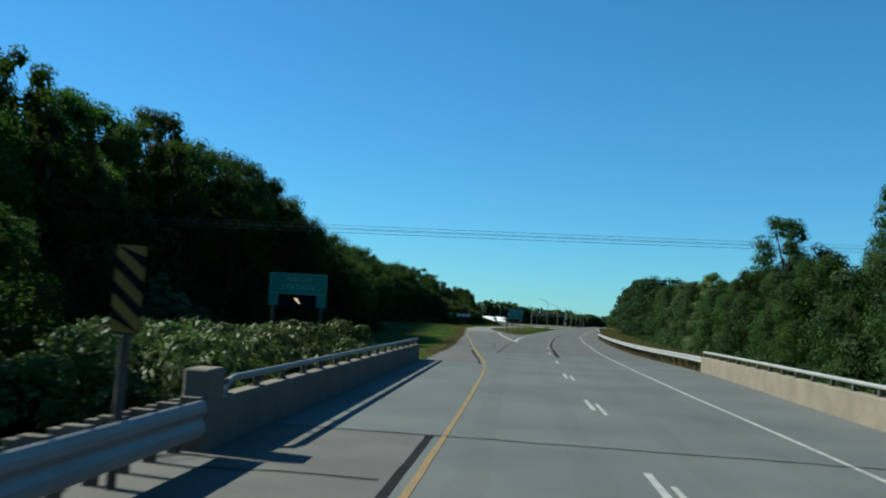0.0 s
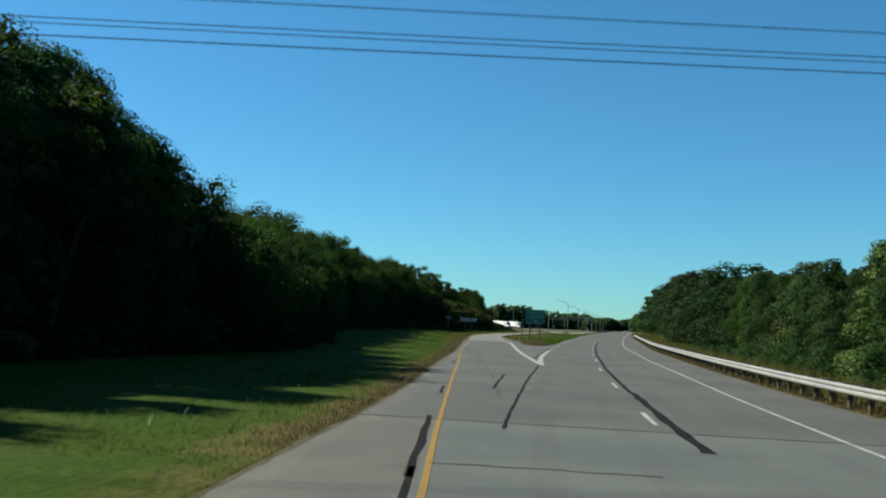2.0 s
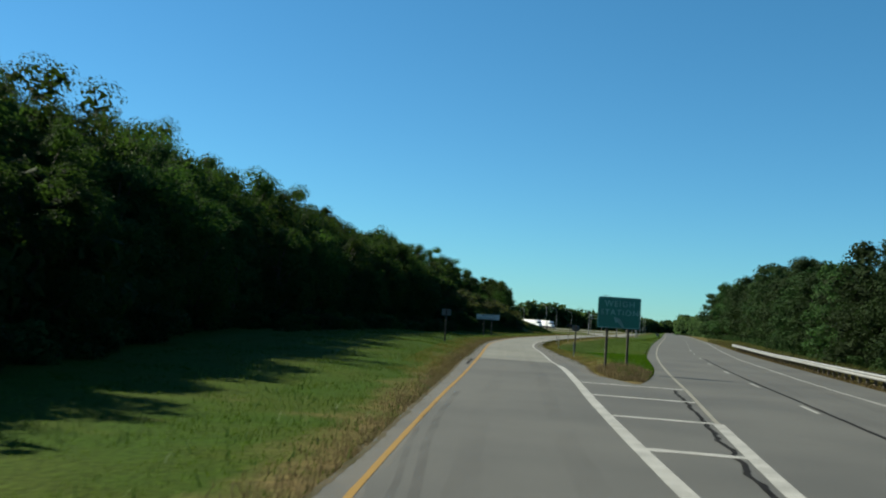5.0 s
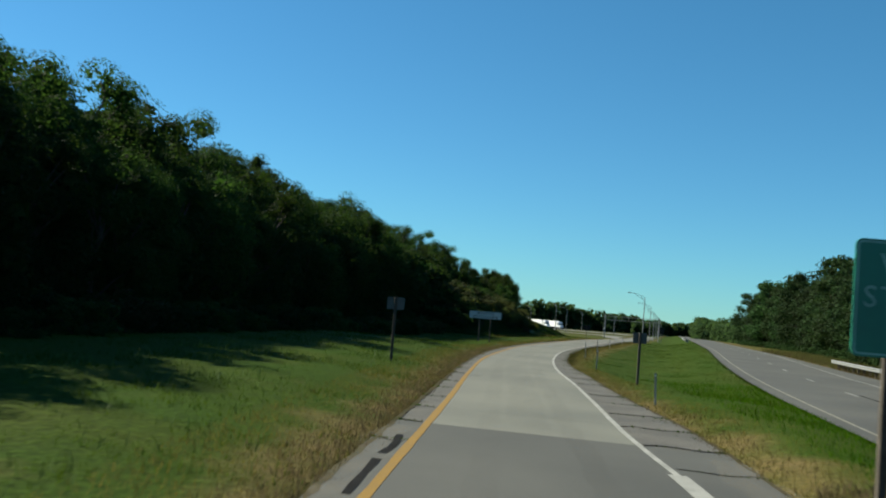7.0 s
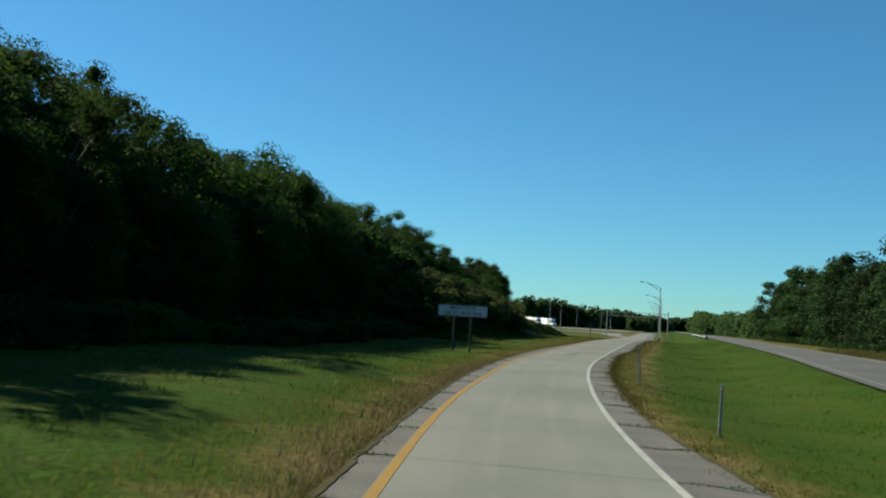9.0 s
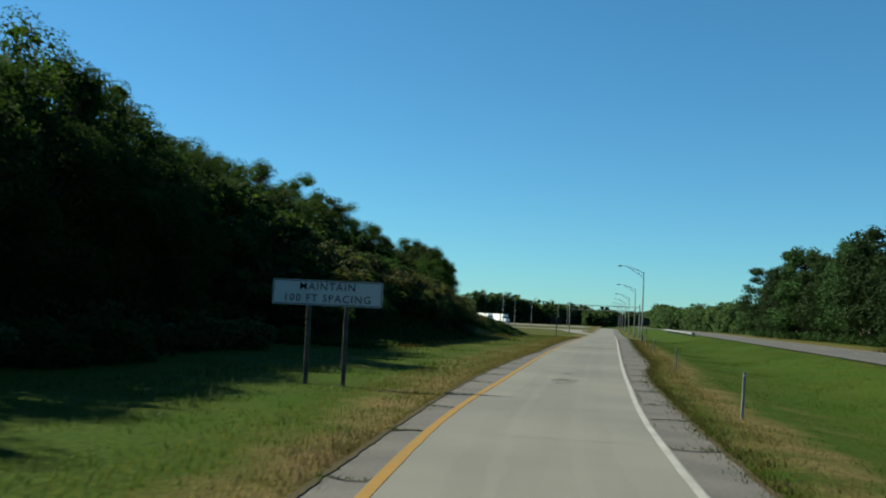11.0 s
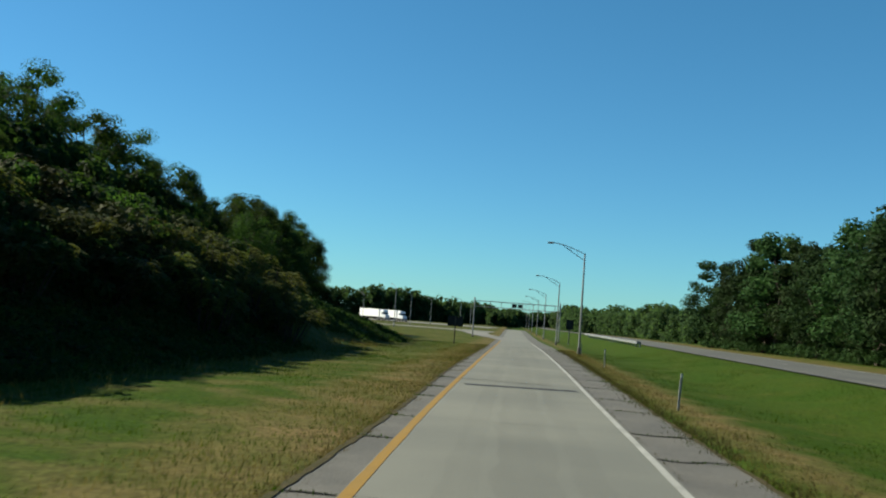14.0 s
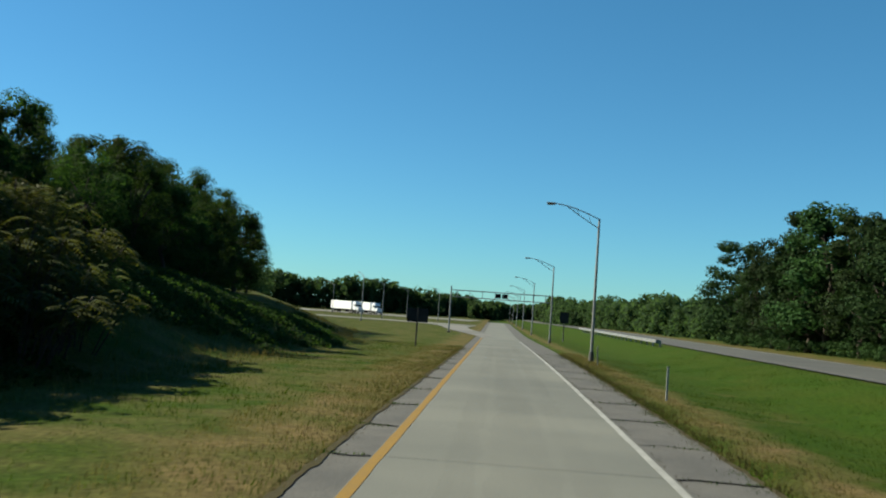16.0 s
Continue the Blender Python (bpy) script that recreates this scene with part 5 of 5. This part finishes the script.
# ---- shrubs and undergrowth ----
def shrub(seed, H, R, n, leaves, size, leaf, label):
    rs = np.random.RandomState(seed)
    a = rs.uniform(0, 2 * np.pi, n)
    rad = R * rs.uniform(0, 1, n) ** 0.5 * 0.8
    c = np.stack([rad * np.cos(a), rad * np.sin(a), H * rs.uniform(0.1, 0.86, n) * (1 - 0.35 * (rad / R) ** 2)], -1)
    r = R * rs.uniform(0.2, 0.36, n)
    V, F = leaf_cloud(rs, c, r, np.full(n, leaves // n), size)
    e = thing("shrub", 0, 0, 0)
    bm = bmesh.new()
    for q in c[:8]:
        pipe(bm, [(q[0] * 0.15, q[1] * 0.15, -0.3), (q[0] * 0.6, q[1] * 0.6, q[2] * 0.55), tuple(q)], [0.03, 0.022, 0.008], 5)
    part("stem", bm, M_BARK, e)
    raw("foliage", V, F, leaf, e)
    return tagged(e, label, "shrub")


shrubs = [
    shrub(31, 2.0, 1.6, 30, 6600, 0.078, M_LEAF3, "broad-leaved green shrub behind the bridge rail"),
    shrub(32, 1.7, 1.7, 30, 6600, 0.074, M_LEAF3, "broad-leaved green shrub behind the bridge rail"),
]
wild = [
    shrub(33, 2.4, 1.9, 26, 1900, 0.125, M_LEAF4, "brownish green shrub on the bank below the wood"),
    shrub(34, 2.0, 1.8, 26, 1900, 0.125, M_LEAF, "dark green shrub at the wood's foot"),
    shrub(35, 1.6, 1.5, 22, 1800, 0.12, M_LEAF2, "light green shrub at the wood's foot"),
]


def sumac(seed, H, R, n):
    """Bare stems that carry a roof of arching feather-shaped leaves."""
    rs = np.random.RandomState(seed)
    e = thing("shrub", 0, 0, 0)
    V, F = [], []
    for k in range(n):
        a, rad = rs.uniform(0, 2 * np.pi), R * rs.uniform(0, 1) ** 0.5
        tip = np.array((rad * np.cos(a), rad * np.sin(a), H * rs.uniform(0.72, 1.0) * (1 - 0.28 * (rad / R) ** 2)))
        bm = bmesh.new()
        pipe(bm, [(tip[0] * 0.35, tip[1] * 0.35, -0.3), (tip[0] * 0.7, tip[1] * 0.7, tip[2] * 0.5), tuple(tip)], [0.03, 0.024, 0.012], 5)
        part("stem", bm, M_BARK, e)
        for q in range(11):
            b = q * 2.4 + rs.uniform(-0.4, 0.4)
            out = np.array((np.cos(b), np.sin(b), 0.0))
            side = np.array((-np.sin(b), np.cos(b), 0.0))
            length, rise = rs.uniform(0.55, 0.85), rs.uniform(0.1, 0.75)
            base = tip - (0, 0, 0.05 * q)
            for i in range(2, 11):
                u = i / 10
                p = base + out * length * u + np.array((0, 0, length * (rise * u - 0.95 * u * u)))
                w = 0.26 * length * math.sin(math.pi * min(1.0, 0.18 + 0.8 * u)) + 0.03
                for sgn in (-1, 1):
                    t = p + side * sgn * w + out * 0.05 - (0, 0, w * rs.uniform(0.2, 0.6))
                    m = len(V)
                    V += [p - out * 0.03, p + out * 0.035, t]
                    F.append((m, m + 1, m + 2))
    raw("foliage", np.array(V), np.array(F), M_SUMAC, e)
    return tagged(e, "yellow-green shrub with feathery leaves on bare stems", "shrub")


sumacs = [sumac(71, 2.6, 1.5, 12), sumac(72, 2.2, 1.7, 13)]
for p in shrubs + wild + sumacs:
    planted[id(p)] = False


def undergrowth():
    rng = random.Random(41)
    y = 19.5
    while y < 52:
        x0 = float(wall_x(y))
        for d in (2.7, 5.0, 7.6):
            if d > 7 and rng.random() < 0.3 or d < 3 and y > 48:
                continue
            z = -1.4 if y < 42 else -1.4 + 0.09 * (y - 42)
            plant(rng.choice(shrubs), x0 - d + rng.uniform(-0.3, 0.4), y + rng.uniform(-0.6, 0.6), z, rng.uniform(1.35, 1.7) * (1.0 if y < 42 else 0.74), rng, 0.85 if d < 3 else 1.05)
        y += 2.1
    for x, y, s, wide in ((-26.0, 54.0, 1.25, 1.25), (-22.9, 50.6, 0.88, 1.5), (-21.8, 50.9, 0.66, 1.6), (-27.0, 53.2, 0.85, 1.4)):
        plant(sapling, x, y, float(ground_left(np.array(x), y)) - 0.05, s, rng, wide)
    # dark oak leaves stand in for the shade on these young trees
    for k, (x, y, s) in enumerate(((-10.5, 9.0, 0.95), (-12.5, 13.5, 1.15), (-9.2, 4.5, 0.9), (-15.0, 18.5, 1.3), (-16.5, 25.0, 1.2))):
        plant(young[3], x, y, -2.4, s, rng, 1.0)
    # unseen tall trees added beside the bridge's approach, to shade the brush
    for k, (x, y) in enumerate(((-19.0, 6.0), (-19.6, 10.5), (-19.0, 15.0), (-20.0, 19.5), (-23.0, 8.0), (-24.0, 16.0))):
        plant(protos[(k * 2) % 6], x, y, -2.6, 1.25, rng, 1.1)
    # dark-leaved shrubs added behind the rail, in place of deep shade there
    y = 1.0
    while y < 19:
        plant(wild[1], float(wall_x(y)) - rng.uniform(1.8, 2.6), y, -1.3, rng.uniform(0.75, 0.95), rng, 0.75)
        y += 1.9
    y = 0.0
    while y < 14:
        plant(wild[1], float(wall_x(y)) - rng.uniform(0.95, 1.2), y, -1.2, rng.uniform(0.62, 0.78), rng, 0.6)
        y += 1.0
    # dark thicket over the bank, down to its toe
    y = 262.0
    while y < 303:
        for d in (2.6, 4.8, 7.0):
            px, py = float(bank_toe(y)) - 2.4 - d + rng.uniform(-0.7, 0.7), y + rng.uniform(-1.1, 1.1)
            if y > 294 and d < 4:
                continue
            p = rng.choice((wild[0], wild[1], wild[1]))
            plant(p, px, py, float(ground_left(np.array(px), py)) - 0.05, rng.uniform(0.6, 0.9) + 0.07 * d, rng, rng.uniform(0.9, 1.25))
        y += rng.uniform(2.0, 2.8)
    # fronds of the thicket that stand in the sun
    y = 270.0
    while y < 311:
        for d in (0.0, 1.7, 3.6, 5.6):
            if y > 305 and d < 0.6 * (y - 303) or y < 292 and rng.random() < 0.5:
                continue
            px, py = float(bank_toe(y)) - (3.8 if y < 297 else 1.9) - d + rng.uniform(-0.8, 0.8), y + rng.uniform(-1.2, 1.2)
            s = rng.uniform(0.95, 1.25)
            plant(rng.choice(sumacs), px, py, float(ground_left(np.array(px), py)) - 0.05, s, rng, rng.uniform(0.9, 1.15))
        y += rng.uniform(2.1, 3.2)
    # extra dark shrubs, added to deepen the shade on the grass before the wood
    y = 166.0
    while y < 264:
        for d in (2.4, 4.8):
            x, py = float(foot_l(y)) + d + rng.uniform(-0.7, 0.7), y + rng.uniform(-1, 1)
            plant(wild[rng.choice((1, 1, 0))], x, py, float(ground_left(np.array(x), py)) - 0.1, rng.uniform(0.45, 0.85), rng, rng.uniform(1.0, 1.4))
        y += rng.uniform(2.8, 3.8)
    y = 56.0
    while y < 318:
        x = float(foot_l(y)) + rng.uniform(-0.9, 0.4)
        z = float(ground_left(np.array(x), y)) - 0.1
        k = rng.choice((1, 1, 2)) if y < 240 else rng.choice((0, 0, 1, 2))
        plant(wild[k], x, y, z, rng.uniform(0.7, 1.2), rng, rng.uniform(0.9, 1.2))
        y += rng.uniform(2.6, 4.2)


def brush():
    """Low growth that nobody could count."""
    rs = np.random.RandomState(52)
    C, R, dense = [], [], []
    for k in range(4400):
        py = rs.uniform(262, 394)
        u = 0.8 + 9.7 * rs.uniform() ** 0.7
        low = k > 3400
        if low:
            py, u = rs.uniform(258, 300), 0.3 + 5.5 * rs.uniform() ** 0.8
        elif rs.uniform() < 0.3:
            py = 305 + rs.uniform(0, 42)
        px = float(bank_toe(py)) - u
        if py > 318 + 0.35 * u:
            if py > 338 and (u > 4.2 + 0.03 * (py - 338) or py > 372):
                continue
        elif py > 303:
            if u < 4.3 - 0.1 * (py - 303):
                continue
        elif not low and noise.noise((px * 0.2, py * 0.12, 6.0)) + 0.09 * (u - 3.2) < 0:
            continue
        C.append((px, py, float(ground_left(np.array(px), py)) + rs.uniform(0.0, 0.2)))
        R.append(rs.uniform(0.3, 0.7) * (1 if py < 338 else 0.55))
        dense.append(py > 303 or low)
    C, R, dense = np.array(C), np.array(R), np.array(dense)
    # the darker leaf carries the bank's shade in its colour
    for k, leaf, label in ((~dense, M_LEAF4, "low brown brush over the shaded bank"), (dense, M_LEAF, "low brush along the bank's foot and end, shade put into its dark leaves")):
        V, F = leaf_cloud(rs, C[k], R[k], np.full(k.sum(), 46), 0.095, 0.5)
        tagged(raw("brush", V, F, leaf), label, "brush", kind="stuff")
    C, R = [], []
    y = 20.0
    while y < 402:
        x = float(foot_r(y)) + rs.uniform(-0.9, 0.3)
        for k in range(9):
            cx, cy = x + rs.normal() * 0.6, y + rs.normal() * 1.1
            C.append((cx, cy, float(ground_right(np.array(cx), cy)) + rs.uniform(0.1, 1.3)))
            R.append(rs.uniform(0.35, 0.6))
        y += rs.uniform(2.2, 3.4)
    V, F = leaf_cloud(rs, np.array(C), np.array(R), np.full(len(C), 80), 0.11)
    tagged(raw("undergrowth", V, F, M_LEAF2), "green undergrowth at the foot of the wood", "undergrowth", kind="stuff")


undergrowth()
brush()


# ---- grass ----
def blades(name, xs, ys, zs, h, w, material, label, seed):
    rs = np.random.RandomState(seed)
    n = len(xs)
    a = rs.uniform(0, 2 * np.pi, n)
    dx, dy = np.cos(a), np.sin(a)
    lean = rs.normal(size=(n, 2)) * 0.35
    H = h * rs.uniform(0.5, 1.4, n)
    p = np.stack([xs, ys, zs], -1)
    side = np.stack([dx, dy, np.zeros(n)], -1) * (w * rs.uniform(0.6, 1.3, n))[:, None]
    mid = p + np.stack([lean[:, 0] * H * 0.35, lean[:, 1] * H * 0.35, H * 0.6], -1)
    tip = p + np.stack([lean[:, 0] * H, lean[:, 1] * H, H], -1)
    V = np.stack([p - side, p + side, mid + side * 0.6, tip, mid - side * 0.6], 1).reshape(-1, 3)
    i = np.arange(n)[:, None] * 5
    F = np.concatenate([i + np.array([[0, 1, 2, 4]])], 0)
    G = i + np.array([[4, 2, 3, 3]])
    me_faces = np.concatenate([np.stack([F[:, 0], F[:, 1], F[:, 2]], -1), np.stack([F[:, 0], F[:, 2], F[:, 3]], -1), np.stack([G[:, 0], G[:, 1], G[:, 2]], -1)])
    return tagged(raw(name, V, me_faces, material), label, "grass", kind="stuff")


def grass():
    rs = np.random.RandomState(9)

    def spread(n, y0, y1, side, dmax, power):
        y = rs.uniform(y0, y1, n)
        d = 0.05 + dmax * rs.uniform(0, 1, n) ** power
        if side == "l":
            x = verge_l(y) - d
            z = ground_left(x, y)
        elif side == "m":
            a, b = verge_r(y), main_l(y)
            u = np.clip(d / np.maximum(b - a, 0.1), 0, 0.98)
            x = a + u * (b - a)
            z = ground_mid(u, y)
        else:
            x = main_r(y) + d + 0.4
            z = ground_right(x, y)
        return x, y, z - 0.03

    def tufted(x, y, z, low):
        """Only where the sward is thick."""
        n = np.array([noise.noise((u * 0.8, v * 0.8, 1.0)) + 0.7 * noise.noise((u * 0.22, v * 0.22, 7.0)) for u, v in zip(x, y)])
        k = n + rs.normal(size=len(x)) * 0.25 > low
        return x[k], y[k], z[k]

    x, y, z = tufted(*spread(230000, 50, 350, "l", 12, 1.1), -0.1)
    blades("grass_left", x, y, z, 0.10, 0.008, M_BLADE, "short green grass left of the ramp", 1)
    x, y, z = tufted(*spread(26000, 60, 260, "l", 9, 0.8), 0.32)
    blades("weeds_left", x, y, z, 0.21, 0.016, M_LEAF3, "taller leafy weeds in the grass left of the ramp", 31)
    x, y, z = tufted(*spread(110000, 146, 350, "m", 12, 1.0), -0.1)
    blades("grass_median", x, y, z, 0.09, 0.008, M_BLADE, "short green grass between ramp and highway", 2)
    y = rs.uniform(262, 392, 16000)
    y = y[(y < 319) | (y > 337)]
    x = bank_toe(y) + 1.0 - 9.5 * rs.uniform(0, 1, len(y))
    blades("bank_grass", x, y, ground_left(x, y) - 0.04, 0.32, 0.012, M_HAY, "rough tall grass over the bank below the wood", 33)
    x, y, z = spread(26000, 52, 350, "l", 1.3, 1.3)
    wave = np.array([noise.noise((v * 0.5, 4.0, 0)) + 0.6 * noise.noise((v * 1.9, 8.0, 0)) for v in y]) * 0.3
    blades("dry_grass_left", x + 0.24 + wave, y, z, 0.095, 0.006, M_DRY, "dry brown grass along the ramp's edge", 3)
    x, y, z = spread(16000, 146, 350, "m", 1.1, 1.4)
    wave = np.array([noise.noise((v * 0.5, 14.0, 0)) + 0.6 * noise.noise((v * 1.9, 18.0, 0)) for v in y]) * 0.4
    blades("dry_grass_median", x + np.where(y > 205, 0.3, -0.25) + wave, y, z, 0.09, 0.006, M_DRY, "dry brown grass along the ramp's edge", 4)
    for edge, ya, n, seed in ((verge_r, 196, 15000, 41), (off(white_x, 0.17), 232, 2600, 42)):
        y = rs.uniform(ya, 345, n)
        clump = np.array([noise.noise((v * 0.9, 21.0 + seed, 0)) + 0.7 * noise.noise((v * 0.25, 27.0 + seed, 0)) for v in y])
        keep = clump + 0.25 * rs.normal(size=n) > (-0.25 if seed == 41 else 0.05)
        y, clump = y[keep], clump[keep]
        reach = np.clip(0.35 + 0.5 * clump, 0.1, 0.8) if seed == 41 else 0.05
        x = edge(y) + rs.normal(size=len(y)) * 0.5 * reach + (0.12 if seed == 41 else 0.0)
        blades("verge_weeds", x, y, ramp_z(y) - 0.04, 0.095 if seed == 41 else 0.05, 0.010, M_VERGE, "olive weeds rooted along the shoulder's broken edge" if seed == 41 else "weeds rooted in the seam beside the white line", seed)
    X, Y = [], []
    for outer, inner, yc in CRACKS:
        n = 60
        u = rs.uniform(0, 1, n) ** 2.2
        X.append(outer + (inner - outer) * u)
        Y.append(yc + rs.normal(size=n) * 0.07)
    X, Y = np.concatenate(X), np.concatenate(Y)
    blades("crack_grass", X, Y, ramp_z(Y) - 0.03, 0.055, 0.014, M_BLADE, "tufts of grass in the shoulder's cracks", 8)
    y = rs.uniform(147, 190, 9000)
    u = 1 - 0.6 * rs.uniform(0, 1, 9000) ** 1.5
    a, b = verge_r(y), main_l(y)
    blades("weeds_median", a + u * (b - a) - 0.1, y, ground_mid(u, y) - 0.03, 0.17, 0.010, M_BLADE, "rough weeds along the highway's edge", 6)
    y = rs.uniform(58, 222, 15000)
    clump = np.array([noise.noise((v * 0.35, 31.0, 0)) + 0.7 * noise.noise((v * 1.6, 37.0, 0)) for v in y])
    y, clump = y[clump > -0.3], clump[clump > -0.3]
    x = verge_l(y) - np.abs(rs.normal(size=len(y))) * np.clip(0.45 + 0.4 * clump, 0.2, 0.9) + 0.12 * clump
    blades("rusty_weeds", x, y, ground_left(x, y) - 0.03, 0.17, 0.009, M_WEED, "rust-brown weeds along the shoulder's edge", 45)
    y = rs.uniform(145.5, 154.5, 4200)
    u = rs.uniform(0.06, 0.97, 4200)
    a, b = verge_r(y), main_l(y)
    blades("rusty_weeds", a + u * (b - a), y, ground_mid(u, y) - 0.03, 0.22, 0.012, M_WEED, "rust-brown weeds at the tip of the median", 12)
    y = rs.uniform(53, 232, 9000)
    x = main_r(y) + rs.uniform(0.02, 0.75, 9000)
    blades("rail_weeds", x, y, ground_right(x, y) - 0.03, 0.24, 0.012, M_DRY, "dry weeds under the guard rail", 14)
    ky = rs.uniform(160, 345, 150)
    Y = np.repeat(ky, 70) + rs.normal(size=150 * 70) * 0.28
    X = np.repeat(rs.uniform(-0.25, 0.15, 150), 70) + rs.normal(size=150 * 70) * 0.16
    X = verge_r(Y) + X
    blades("edge_tufts", X, Y, ramp_z(Y) - 0.04, 0.055, 0.008, M_BLADE, "grass tufts creeping over the shoulder's edge", 15)
    ky = rs.uniform(160, 345, 130)
    Y = np.repeat(ky, 60) + rs.normal(size=130 * 60) * 0.28
    X = verge_l(Y) + np.repeat(rs.uniform(-0.12, 0.1, 130), 60) + rs.normal(size=130 * 60) * 0.12
    blades("edge_tufts", X, Y, ramp_z(Y) - 0.04, 0.07, 0.006, M_HAY, "dry tufts creeping over the shoulder's edge", 16)
    x, y, z = spread(60000, 140, 350, "l", 2.6, 1.0)
    keep = np.array([noise.noise((u * 0.35, v * 0.16, 2.0)) for u, v in zip(x, y)]) + rs.normal(size=len(x)) * 0.2 > -0.05
    wave = np.array([noise.noise((v * 0.6, 24.0, 0)) for v in y]) * 0.2
    blades("verge_grass_left", (x + 0.1 + wave)[keep], y[keep], z[keep], 0.125, 0.005, M_HAY, "taller yellow-green seed grass along the ramp's shoulder", 21)
    x, y, z = spread(34000, 150, 350, "m", 1.7, 1.1)
    wave = np.array([noise.noise((v * 0.6, 34.0, 0)) for v in y]) * 0.25
    blades("verge_grass_median", x - 0.12 + wave, y, z, 0.115, 0.005, M_HAY, "taller yellow-green seed grass along the ramp's shoulder", 22)
    x, y, z = spread(9000, 52, 300, "r", 3, 1.0)
    blades("dry_grass_right", x, y, z, 0.4, 0.016, M_DRY, "dry tan grass behind the guard rail", 7)
    x, y, z = spread(18000, 52, 300, "r", 6, 1.0)
    blades("tall_grass_right", x, y, z, 0.55, 0.02, M_VERGE, "tall olive grass and weeds behind the guard rail", 5)


grass()
